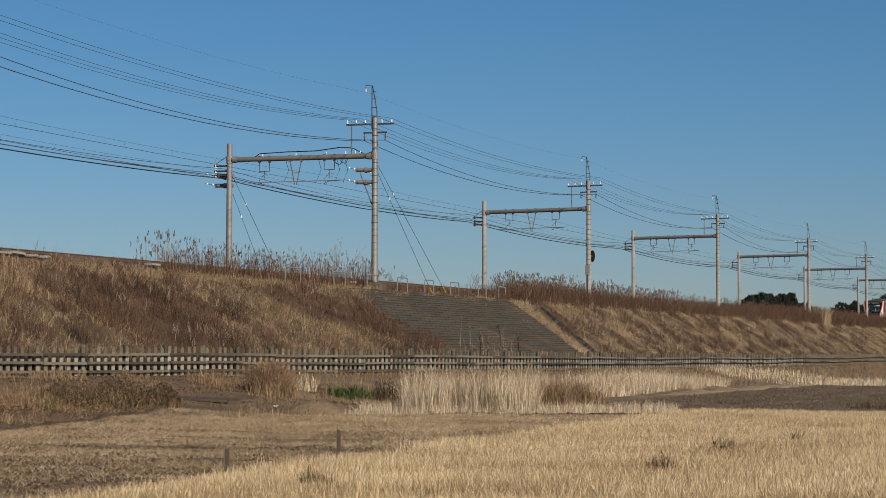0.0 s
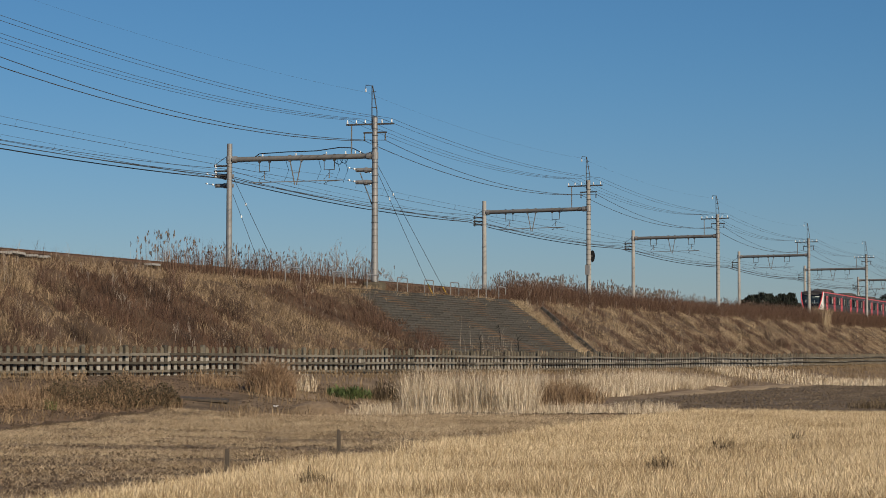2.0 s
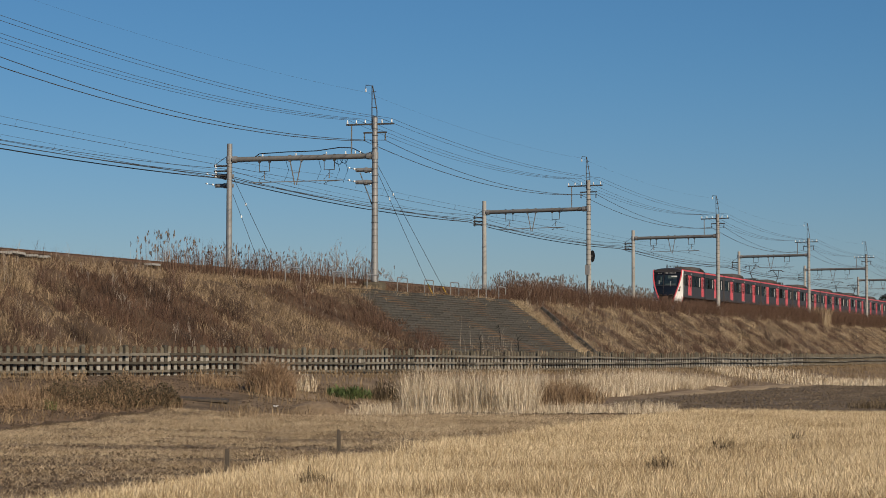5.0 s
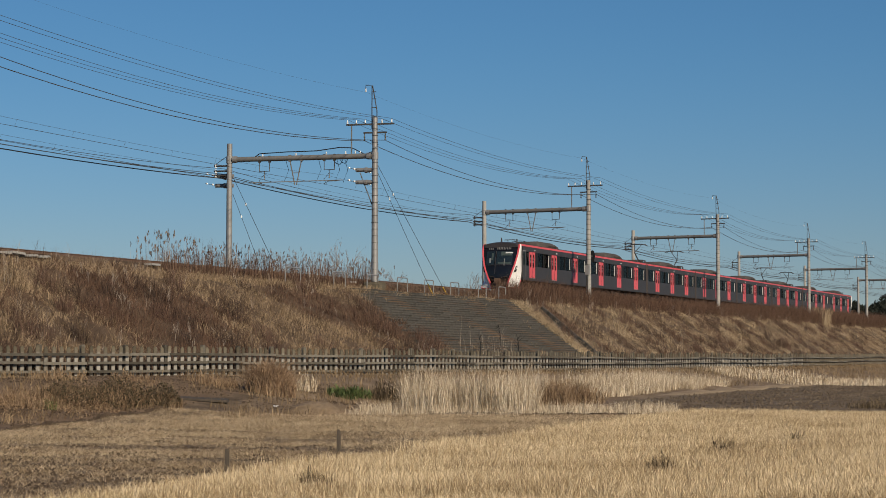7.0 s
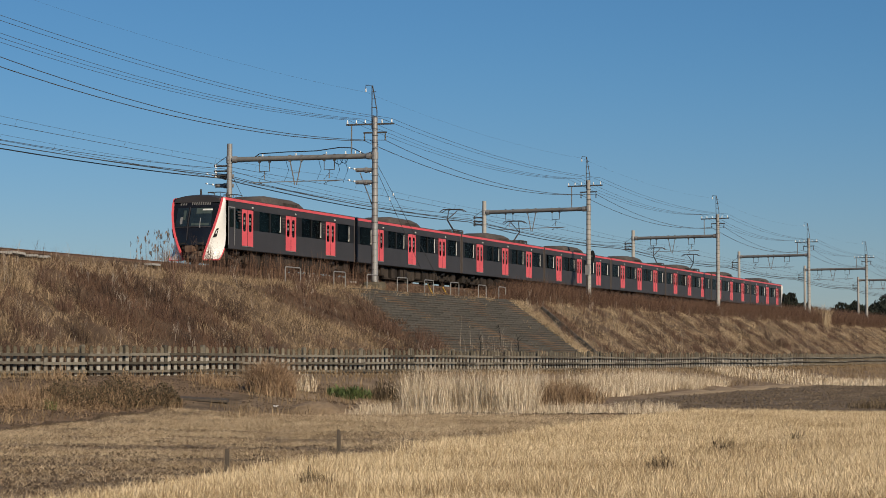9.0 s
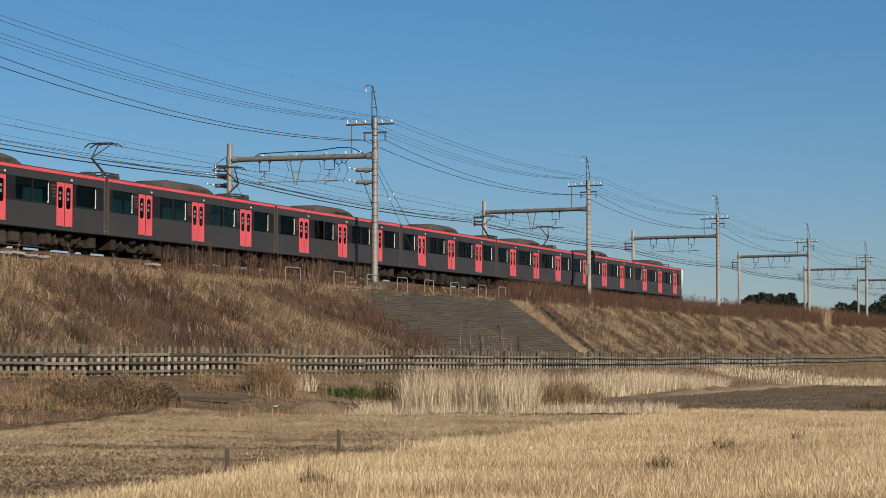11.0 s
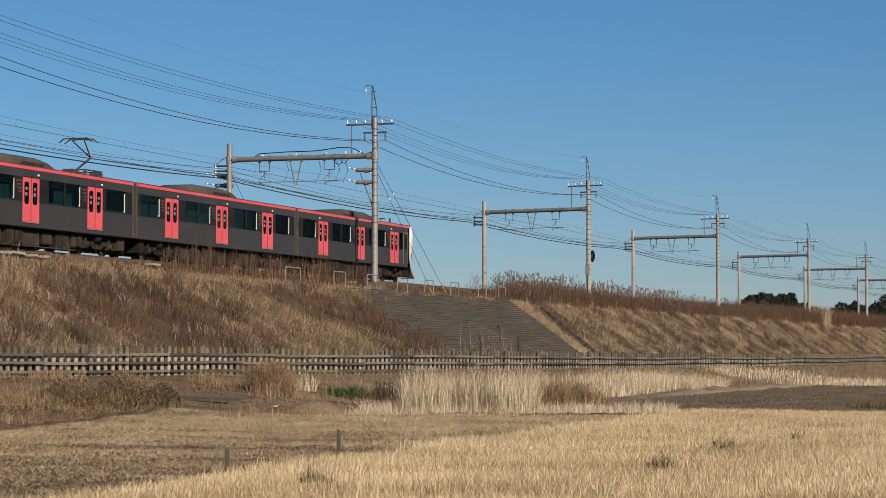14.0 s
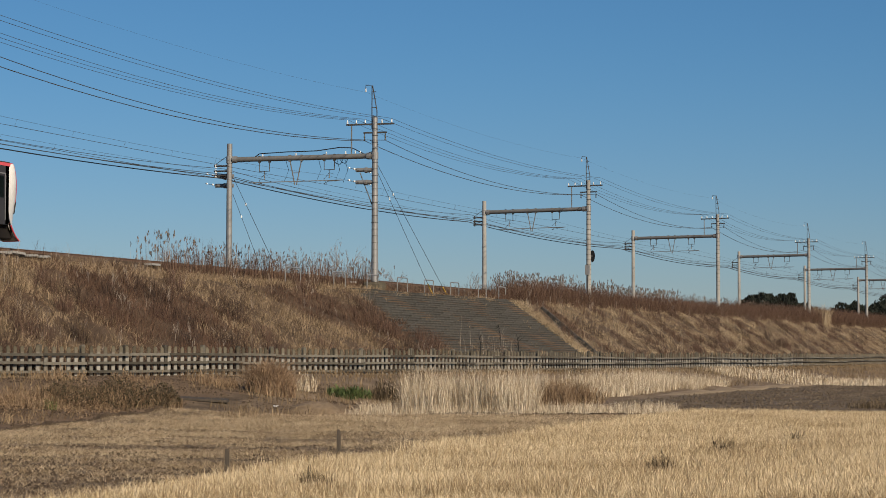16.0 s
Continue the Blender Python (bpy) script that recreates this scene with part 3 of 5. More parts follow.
def wire(name, label, y, z, sag, r):
    """One conductor slung from portal to portal."""
    path = []
    for i in range(len(PORTALS) - 1):
        a, b = PORTALS[i], PORTALS[i + 1]
        for j in range(14):
            t = j / 14
            path.append((a + (b - a) * t, y, z - 4 * sag * t * (1 - t) * ((b - a) / 46) ** 2))
    path.append((PORTALS[-1], y, z))
    s = Shape().tube(path, r, 5)
    ob = solid(name, s, M_WIRE, label, "overhead wire", "overhead wires", smooth=True)
    return ob


def overhead_line():
    for k, x in enumerate(PORTALS):
        portal(x, k)
    for o in (1.65, 1.11, 0.58, -0.42, -1.0):
        wire("signal_wire", "thin dark overhead wire on white insulators", NEAR_Y + o, 14.95, 0.84 if o > 0 else 0.60, 0.010)
    for o in (-0.62, 0.62):
        wire("feeder_wire", "thick black sagging feeder cable", NEAR_Y + o, 13.72, 1.0 if o > 0 else 1.08, 0.019 if o > 0 else 0.017)
    wire("earth_wire", "very thin earth wire on the mast tops", NEAR_Y + 0.55, 16.5, 0.5, 0.0035)
    for y in (TRACK_NEAR, TRACK_FAR):
        z_c = BEAM_Z - 1.55
        wire("messenger_wire", "dark catenary messenger wire over the track", y - 0.1, z_c + 0.52, 0.30, 0.006)
        wire("contact_wire", "taut contact wire over the track", y, z_c, 0.04, 0.011)
        s = Shape()
        for a, b in zip(PORTALS[:-1], PORTALS[1:]):
            for j in range(1, 10):
                t = j / 10
                x = a + (b - a) * t
                s.tube([(x, y - 0.1, z_c + 0.52 - 4 * 0.30 * t * (1 - t) * ((b - a) / 46) ** 2), (x, y, z_c - 4 * 0.04 * t * (1 - t))], 0.005, 4)
        solid("dropper_wires", s, M_WIRE, "thin dropper wires between messenger and contact wire", "dropper wires", kind="stuff")
    for i, z in enumerate((11.95, 12.2, 12.5)):
        wire("return_feeder", "dark feeder cable along the far poles", FAR_Y + 0.85 - 0.1 * i, z - 0.1, (0.40, 0.45, 0.55)[i], (0.030, 0.018, 0.014)[i])
    wire("return_feeder", "dark feeder cable along the far poles", FAR_Y + 0.6, 11.95, 0.33, 0.022)


# ---- small fixtures on the shoulder ----
def hoop(x, y, z, w, h):
    ob = thing("hoop_rail", "small bent grey steel pipe hoop at the top of the slope", "handrail", "pipe hoops along the slope top", at=pose(x, y, z))
    r, path = 0.12, []
    for cx, a0, a1 in ((-w / 2 + r, 180, 90), (w / 2 - r, 90, 0)):
        path += [(cx + r * math.cos(radians(a0 + (a1 - a0) * i / 4)), 0, h - r + r * math.sin(radians(a0 + (a1 - a0) * i / 4))) for i in range(5)]
    part("pipe", Shape().tube([(-w / 2, 0, -0.3)] + path + [(w / 2, 0, -0.3)], 0.032, 8), M_STEEL, ob, smooth=True)
    return ob


def shoulder_things():
    for x, w in ((98.9, 1.9), (105.0, 1.6), (109.7, 1.6), (114.3, 1.6), (118.7, 1.5), (123.2, 1.5), (128.4, 1.5), (132.4, 1.4)):
        hoop(x, 44.6, float(slope_z(0, 44.6)) + 0.06, w, 0.95)
    # stay wires of the first portal, with yellow guards at their feet
    for y, top, foot in ((45.0, (111.2, 12.5), (123.25, 5.05)), (45.0, (111.2, 12.1), (120.6, 5.05)), (53.9, (111.0, 11.9), (119.0, 5.2)), (53.9, (111.0, 10.9), (116.3, 5.2))):
        stay = thing("stay_wire", "thin steel stay wire from the pole" + (" with a yellow foot guard" if y < 50 else ""), "stay wire", "stay wires of the poles")
        a, b = Vector((top[0], y, top[1])), Vector((foot[0], y, foot[1]))
        part("wire", Shape().tube([a, b], 0.014, 5), M_WIRE, stay)
        s = Shape()
        c = a + (b - a) * 0.22
        insulator(s, (c.x, c.y, c.z - 0.09), 0.06, "z", 0.18)
        part("insulator", s, M_PORCELAIN, stay, "white porcelain insulator", True)
        if y < 50:
            part("guard", Shape().tube([b + (a - b).normalized() * 1.3, b], 0.04, 8), M_YELLOW, stay, "yellow plastic guard", True)
    # railway signal on the second portal's pole
    x = PORTALS[2]
    sig = thing("railway_signal", "black oval railway signal on a concrete pole", "signal", at=pose(x + 0.25, NEAR_Y - 0.22, 8.6))
    ring = [(0.2 * math.cos(a) * (1.0), 0.45 * math.sin(a)) for a in (2 * math.pi * i / 18 for i in range(18))]
    part("backboard", Shape().extrude([(a, b + 0.45) for a, b in ring], -0.02, 0.02), M_GASKET, sig, "black oval backboard")
    for z in (0.2, 0.45, 0.7):
        part("hood", Shape().lathe((0.02, 0, z), [(0.10, 0), (0.10, 0.22), (0.09, 0.22), (0.09, 0)], 12, "x"), M_GASKET, sig)
    part("bracket", Shape().tube([(-0.02, 0, 0.45), (-0.25, 0.2, 0.45)], 0.03, 6), M_STEEL, sig)
    box = thing("control_box", "grey steel control box strapped to a pole", "control box", at=pose(x - 0.32, NEAR_Y, 7.6))
    part("case", Shape().box(-0.14, 0.12, -0.15, 0.15, 0, 0.75, 0.02), M_STEEL, box)
    part("conduit", Shape().tube([(0, 0, 0), (0, 0, -2.4)], 0.04, 6), M_DARKSTEEL, box)
    # dead-end arms and strain insulators on the first portal's poles
    for y, e, zs in ((NEAR_Y, 1, (12.05, 11.35)), (FAR_Y, 1, (11.95, 11.4))):
        for z in zs:
            arm = thing("strain_bracket", "grey tubular strain bracket with white insulators on a pole", "bracket", "strain brackets", at=pose(111.0, y, z))
            part("arm", Shape().tube([(0, 0, 0), (0, 1.15 * e, 0.02)], 0.12, 10), M_STEEL, arm, smooth=True)
            part("band", Shape().tube([(0, 0.45 * e, 0), (0, 0.6 * e, 0)], 0.16, 10), M_STEEL, arm)
            for k in (-1, 1):
                s = Shape()
                for j in range(2):
                    insulator(s, (k * (0.8 + j * 0.75), 0.95 * e, 0.02), 0.055, "x", 0.16)
                part("strain_insulator", s, M_PORCELAIN, arm, "white porcelain insulator", True)
                part("link", Shape().tube([(0, 0.95 * e, 0), (k * 1.7, 0.95 * e, 0.02)], 0.015, 5), M_WIRE, arm)
    for z in (9.9,):
        prop = thing("pole_prop", "thin dark brace under the strain brackets", "brace", "pole braces", at=pose(111.0, NEAR_Y, 0))
        part("brace", Shape().tube([(0, 0.9, 11.9), (0, 0.1, z)], 0.03, 6), M_DARKSTEEL, prop)
    # cable looped along the first beam on its insulators
    loop = thing("beam_cable", "black cable looped along the beam on white insulators", "cable", at=pose(111.0, 0, 0))
    pts = [(0, 52.6, 12.95), (0, 52.2, 13.2), (0, 50.5, 13.25), (0, 48.6, 13.25), (0, 47.2, 13.4), (0, 46.4, 13.35), (0, 45.6, 12.95), (0, 45.15, 13.1), (0, 44.8, 13.5), (0, 45.3, 13.75)]
    part("cable", Shape().tube(pts, 0.03, 6), M_GASKET, loop)
    for y, rad in ((47.3, 0.26), (46.95, 0.22)):
        ring = [(0.2 + 0.1 * math.sin(3 * a), y + rad * math.cos(a), 12.75 + rad * 1.1 * math.sin(a)) for a in (radians(20 * i) for i in range(-4, 15))]
        part("cable_loop", Shape().tube(ring, 0.018, 5), M_GASKET, loop)
    for y, z in ((48.55, 12.2), (47.4, 12.15), (46.9, 12.1), (50.6, 12.2)):
        part("drop_lead", Shape().tube([(0.15, y, z + 0.6), (0.2, y - 0.15, z), (0.1, y + 0.1, z - 0.7)], 0.014, 5), M_GASKET, loop)
    for y in (52.0, 49.9, 48.0, 46.8, 46.2, 45.9):
        s = Shape()
        insulator(s, (0, y, 13.0), 0.055, "z", 0.18)
        part("insulator", s, M_PORCELAIN, loop, "white porcelain insulator", True)
    # wooden stakes in the field
    for x, y, h, lean in ((25.2, 12.3, 0.36, 4), (31.3, 13.3, 0.40, 3)):
        st = thing("stake", "short weathered dark wooden stake in the field", "stake", "stakes in the field", at=pose(x, y, 0, 0, lean, 30))
        part("shaft", Shape().loft([[(a, b, z) for a, b in ((-0.03 * k, -0.028 * k), (0.032 * k, -0.03 * k), (0.03 * k, 0.03 * k), (-0.028 * k, 0.032 * k))] for z, k in ((-0.2, 0.8), (0.05, 1.0), (h - 0.03, 0.95), (h, 0.7))]), M_WOOD, st)
    # boards and scraps lying on the bank
    for x, y, l, w, rz, ry in ((59.5, 22.6, 1.7, 0.3, -55, -9), (52.6, 26.8, 2.1, 0.55, -70, 3)):
        bd = thing("board", "old grey-brown board lying on the bank", "board", "boards on the bank", at=pose(x, y, float(ground_z(x, y)) + 0.05, 4, ry, rz))
        part("plank", Shape().box(-l / 2, l / 2, -w / 2, w / 2, -0.04, 0.03, 0.01), M_WOOD, bd)
    for x, y in ((54.2, 24.95), (54.6, 24.5)):
        z = float(ground_z(x, y))
        solid("litter", Shape().loft([[(x + a, y + b, z + h + c) for a, b, c in ((-0.09, -0.04, 0), (0.07, -0.05, 0.01), (0.09, 0.04, 0), (-0.06, 0.05, 0.02))] for h in (-0.02, 0.025)]), M_PORCELAIN, "scrap of white litter on the ground", "litter", "scraps of litter")


# ---- the train ----
DOORS = (-5.36, 0.0, 5.36)
DOOR_W, FLOOR, DOOR_TOP, HALF = 1.32, 1.13, 2.98, 1.375
SILL, STRIPE0, STRIPE1, HEM = 1.96, 3.32, 3.46, 0.93


def roof_profile(drop=0.0):
    pts = [(HALF - drop, STRIPE1)]
    for i in range(9):
        a = radians(20 + 140 * i / 8)
        pts.append((math.cos(a) * (HALF - 0.02 - drop) / math.cos(radians(20)), 3.42 + 0.2 * (math.sin(a) - math.sin(radians(20))) / (1 - math.sin(radians(20)))))
    return pts + [(-HALF + drop, STRIPE1)]


def openings(cab):
    """Window openings along a side: (x0, x1), between the doors."""
    out = []
    for a, b in ((-8.75, -6.02), (-4.70, -0.66), (0.66, 4.70), (6.02, 8.75)):
        if b - a > 3.5:
            m = (a + b) / 2 + 0.1
            out += [(a + 0.75, m - 0.04), (m + 0.04, b - 0.62)]
        elif a < 0:
            out.append((-6.75, -6.2) if cab else (a + 0.35, b - 0.55))
        else:
            out.append((a + 0.35, b - 0.65))
    return out


def train_car(name, label, cab, panto, group, tail=False):
    car = thing(name, label, "train car", group)
    x0 = -7.85 if cab else -8.86
    x1 = 8.86
    body = part("body", Shape().extrude([(HALF - 0.06, FLOOR - 0.06), (HALF - 0.06, FLOOR), (-HALF + 0.06, FLOOR), (-HALF + 0.06, FLOOR - 0.06)], x0, x1), M_INSIDE, car, "grey floor")
    ends = Shape()
    for x in ((x1 - 0.05, x1), (x0, x0 + 0.05)):
        ends.extrude([(HALF - 0.02, HEM), *roof_profile(0.02)[:1], *roof_profile(0.02)[1:], (-HALF + 0.02, HEM)], x[0], x[1])
    part("end_wall", ends, M_ROOF, car)
    part("roof", Shape().extrude(roof_profile() + [(-HALF, STRIPE1 - 0.04), (-HALF + 0.1, STRIPE1 - 0.04), (0, 3.5), (HALF - 0.1, STRIPE1 - 0.04), (HALF, STRIPE1 - 0.04)], x0, x1), M_ROOF, car, "brown-grey curved roof", True)
    part("ceiling_panel", Shape().box(x0 + 0.1, x1 - 0.1, -HALF + 0.1, HALF - 0.1, 3.05, 3.1), M_INSIDE, car)
    for side in (-1, 1):
        ya, yb = sorted((side * (HALF - 0.06), side * HALF))
        lower, stripe = Shape(), Shape()
        edges = [x0] + [e for d in DOORS for e in (d - DOOR_W / 2, d + DOOR_W / 2)] + [x1]
        for a, b in zip(edges[::2], edges[1::2]):
            lower.box(a, b, ya, yb, HEM, SILL)
        for d in DOORS:
            lower.box(d - DOOR_W / 2, d + DOOR_W / 2, ya, yb, HEM, FLOOR)
        lower.box(x0, x1, ya, yb, DOOR_TOP, STRIPE0)
        part("side_panel", lower, M_BODY, car, "charcoal side panel")
        holes = sorted(openings(cab))
        for a, b in zip(edges[::2], edges[1::2]):
            inside = [h for h in holes if a < h[0] < b]
            xs = [a] + [v for h in inside for v in h] + [b]
            for p, q in zip(xs[::2], xs[1::2]):
                part("window_band", Shape().box(p, q, ya, yb, SILL, DOOR_TOP), M_GASKET, car, "black panel between the windows")
        yo = side * (HALF + 0.012)
        stripe.box(x0, x1, *sorted((side * (HALF - 0.05), yo)), STRIPE0, STRIPE1)
        part("roofline_stripe", stripe, M_PINK, car, "coral-red stripe along the roofline")
        part("gutter", Shape().box(x0, x1, *sorted((side * (HALF - 0.06), side * (HALF + 0.028))), STRIPE1 + 0.002, STRIPE1 + 0.03), M_ROOF, car, "thin dark roof gutter")
        part("sill_edge", Shape().box(x0, x1, *sorted((side * (HALF - 0.03), side * (HALF + 0.01))), HEM - 0.03, HEM - 0.003), M_GASKET, car)
        for a, b in holes:
            g = part("window", Shape().box(a, b, *sorted((side * (HALF - 0.058), side * (HALF - 0.05))), SILL, DOOR_TOP), M_GLASS, car, "dark green tinted window")
            g.visible_shadow = False
        # white strip at the sunward window end: sun on the reveal, put into colour
        for a, b in holes:
            if b - a > 0.6 and (any(abs(a - o) < 0.12 for o in (-3.95, 1.41, 6.37)) if tail else any(abs(b - o) < 0.12 for o in (-6.57, -1.28, 4.08, 8.1))):
                e, k = (a, 1) if tail else (b, -1)
                deep = sorted((side * (HALF - 0.048), side * (HALF - 0.016)))
                rev = Shape().box(*sorted((e + k * 0.002, e + k * 0.016)), *deep, SILL + 0.12, DOOR_TOP - 0.10)
                rev.box(*sorted((e + k * 0.016, e + k * 0.06)), *deep, SILL + 0.08, SILL + 0.15)
                part("reveal_sun_strip", rev, M_WHITE, car, "white strip painted in for sun on the window's reveal")
        for d in DOORS:
            door = Shape()
            y_in, y_out = sorted((side * (HALF - 0.045), side * (HALF + 0.006)))
            for s in (-1, 1):
                o, c = d + s * DOOR_W / 2, d + s * 0.006
                wa, wb = d + s * 0.13, d + s * 0.535
                for p, q, za, zb in ((o, wb, FLOOR, DOOR_TOP), (wa, c, FLOOR, DOOR_TOP), (wb, wa, FLOOR, 1.86), (wb, wa, 2.80, DOOR_TOP)):
                    door.box(min(p, q), max(p, q), y_in, y_out, za, zb)
                for wx, sx in ((min(wa, wb), 1), (max(wa, wb), -1)):
                    for wz, sz in ((1.86, 1), (2.80, -1)):
                        door.extrude([(wx, wz), (wx + sx * 0.10, wz), (wx + sx * 0.035, wz + sz * 0.035), (wx, wz + sz * 0.10)], y_in, y_out - 0.001, "y")
            leaf = part("door", door, M_PINK, car, "coral-red double sliding door")
            for s in (-1, 1):
                wa, wb = sorted((d + s * 0.13, d + s * 0.535))
                g = part("door_window", Shape().box(wa, wb, *sorted((side * (HALF - 0.025), side * (HALF - 0.015))), 1.86, 2.80), M_GLASS, leaf)
                g.visible_shadow = False
                for na, nb, za, zb in ((wa + 0.10, wb - 0.14, 2.22, 2.36), (wa + 0.13, wb - 0.12, 2.46, 2.58)):
                    part("door_notice", Shape().box(na, nb, *sorted((side * (HALF - 0.015), side * (HALF - 0.011))), za, zb), M_STEEL, leaf)
            part("door_seam", Shape().box(d - 0.02, d + 0.02, *sorted((side * HALF, side * (HALF + 0.009))), FLOOR, DOOR_TOP), M_GASKET, leaf)
            for i in range(4):
                part("band_mark", Shape().box(*((d + DOOR_W / 2 + 0.06, d + 1.02 + 0.05 * i) if tail else (d - 1.02 - 0.05 * i, d - DOOR_W / 2 - 0.06)), *sorted((side * HALF, side * (HALF + 0.004))), 2.32 + i * 0.15, 2.40 + i * 0.15), M_MARK, car)
            lamp = Shape().lathe((d + 0.55, side * HALF, 3.12), [(0.05, 0), (0.045, side * 0.05), (0.01, side * 0.06)], 8, "y")
            part("door_lamp", lamp, M_LED, car, "small pale door lamp")
            part("door_rail", Shape().box(d - DOOR_W / 2 - 0.03, d + DOOR_W / 2 + 0.03, *sorted((side * (HALF - 0.01), side * (HALF + 0.022))), DOOR_TOP + 0.003, DOOR_TOP + 0.035), M_GASKET, leaf)
            part("door_step", Shape().box(d - DOOR_W / 2, d + DOOR_W / 2, *sorted((side * (HALF - 0.01), side * (HALF + 0.03))), FLOOR - 0.04, FLOOR - 0.012), M_STEEL, leaf, "steel door step")
        part("corner_post", Shape().box(x1 - 0.12, x1 + 0.01, *sorted((side * (HALF - 0.08), side * (HALF + 0.01))), HEM, STRIPE1 - 0.02), M_ROOF, car, "brown-grey corner post")
        if not cab:
            part("corner_post", Shape().box(x0 - 0.01, x0 + 0.10, *sorted((side * (HALF - 0.08), side * (HALF + 0.01))), HEM, STRIPE1 - 0.02), M_ROOF, car, "brown-grey corner post")
        seat = Shape()
        for a, b in ((-4.5, -0.9), (0.9, 4.5), (6.2, 8.5)):
            seat.box(a, b, *sorted((side * 0.85, side * 1.28)), FLOOR, 1.55).box(a, b, *sorted((side * 1.18, side * 1.29)), 1.55, 2.05)
        part("bench_seat", seat, M_SEAT, car, "teal bench seat seen through the windows")
    # gangway bellows
    part("gangway", Shape().box(x1, x1 + 0.14, -0.55, 0.55, 1.0, 3.1), M_GASKET, car)
    # roof unit with sloped ends
    prof = [(-2.85, 3.5), (2.6, 3.5), (2.5, 3.68), (2.05, 3.86), (1.3, 3.95), (-2.1, 3.95), (-2.6, 3.86), (-2.8, 3.72)]
    unit = Shape()
    unit.loft([[(a, y, 3.45 + (b - 3.45) * k) for a, b in prof] for y, k in ((-0.98, 0.5), (-0.92, 0.8), (-0.75, 0.97), (0.75, 0.97), (0.92, 0.8), (0.98, 0.5))])
    ac = part("air_conditioner", unit, M_ROOF, car, "long rounded brown roof air conditioner", True)
    for side in (-1, 1):
        grille = Shape()
        for i in range(11):
            grille.box(-0.2 + i * 0.17, -0.08 + i * 0.17, *sorted((side * 0.88, side * 0.985)), 3.56, 3.70)
        part("grille", grille, M_UNDER, ac)
    # underfloor gear and bogies
    part("underframe", Shape().box(-8.3 if cab else -8.7, 8.7, -0.32, 0.32, 0.2, 1.02, 0.04), M_UNDER, car, "dark underframe")
    r = random.Random(name)
    x = -3.9
    while x < 3.8:
        w = r.uniform(0.5, 1.6)
        z = r.uniform(0.12, 0.3)
        for side in (-1, 1):
            face_y = r.uniform(1.05, 1.25)
            unit = part("underfloor_box", Shape().box(x, x + w, *sorted((side * 0.35, side * face_y)), z, 0.82, 0.03), M_UNDER, car)
            panel_s = Shape()
            k = max(1, int(w / 0.45))
            for i in range(k):
                a = x + 0.04 + (w - 0.04) * i / k
                panel_s.box(a, a + (w - 0.04) / k - 0.05, *sorted((side * face_y, side * (face_y + 0.025))), z + 0.06, 0.74)
            part("cover_panel", panel_s, M_UNDERLIT if r.random() < 0.4 else M_UNDER, unit)
            for q in (x + 0.08, x + w - 0.12):
                part("hanger_strap", Shape().box(q, q + 0.05, *sorted((side * (face_y - 0.1), side * (face_y - 0.04))), 0.80, 0.97), M_UNDER, unit)
        x += w + r.uniform(0.05, 0.22)
    for side in (-1, 1):
        part("brake_pipe", Shape().tube([(-8.5 if not cab else -7.4, side * 1.12, 0.90), (8.5, side * 1.12, 0.90)], 0.03, 6).tube([(-4.2, side * 1.18, 0.14), (4.0, side * 1.18, 0.14)], 0.025, 6), M_UNDERLIT, car)
        for px_, w in ((-8.2, 0.5), (-4.55, 0.5), (4.2, 0.45), (7.85, 0.6)):
            if not (cab and px_ < -7):
                part("end_box", Shape().box(px_, px_ + w, *sorted((side * 0.5, side * 1.15)), 0.3, 0.85, 0.03), M_UNDER, car)
    for bx in (-6.1, 6.1):
        bogie = part("bogie", Shape().box(bx - 0.3, bx + 0.3, -1.0, 1.0, 0.45, 0.85, 0.05), M_UNDER, car, "dark bogie frame")
        for side in (-1, 1):
            y = side * 1.02
            fr = [(bx - 1.55, 0.42), (bx - 1.5, 0.62), (bx - 0.6, 0.62), (bx - 0.45, 0.45), (bx + 0.45, 0.45), (bx + 0.6, 0.62), (bx + 1.5, 0.62), (bx + 1.55, 0.42), (bx + 0.55, 0.42), (bx + 0.4, 0.28), (bx - 0.4, 0.28), (bx - 0.55, 0.42)]
            part("side_frame", Shape().extrude(fr, y - 0.07, y + 0.07, "y"), M_UNDER, bogie)
            part("air_spring", Shape().lathe((bx, side * 0.95, 0.62), [(0.24, 0), (0.3, 0.08), (0.3, 0.2), (0.24, 0.27)], 12), M_GASKET, bogie)
            for wx in (-1.05, 1.05):
                part("wheel", Shape().lathe((bx + wx, side * 0.72 - 0.065, 0.43), [(0.12, 0), (0.40, 0.0), (0.43, 0.02), (0.43, 0.11), (0.36, 0.13), (0.12, 0.13)], 18, "y"), M_UNDER, bogie, smooth=True)
                part("spring_coil", Shape().lathe((bx + wx, y, 0.58), [(0.11, 0), (0.13, 0.04), (0.11, 0.08), (0.13, 0.12), (0.11, 0.16), (0.13, 0.20)], 8), M_UNDERLIT, bogie)
                part("axle_cover", Shape().lathe((bx + wx, y + side * 0.12, 0.43), [(0.11, 0), (0.10, side * 0.05), (0.02, side * 0.06)], 10, "y"), M_UNDERLIT, bogie)
                part("axle_box", Shape().box(bx + wx - 0.17, bx + wx + 0.17, y - 0.12, y + 0.12, 0.28, 0.58, 0.04), M_UNDER, bogie)
    if panto:
        for px, e in ((-7.2, 1), (6.6, -1)):
            pantograph(car, px, e)
    if cab:
        nose(car)
    return car


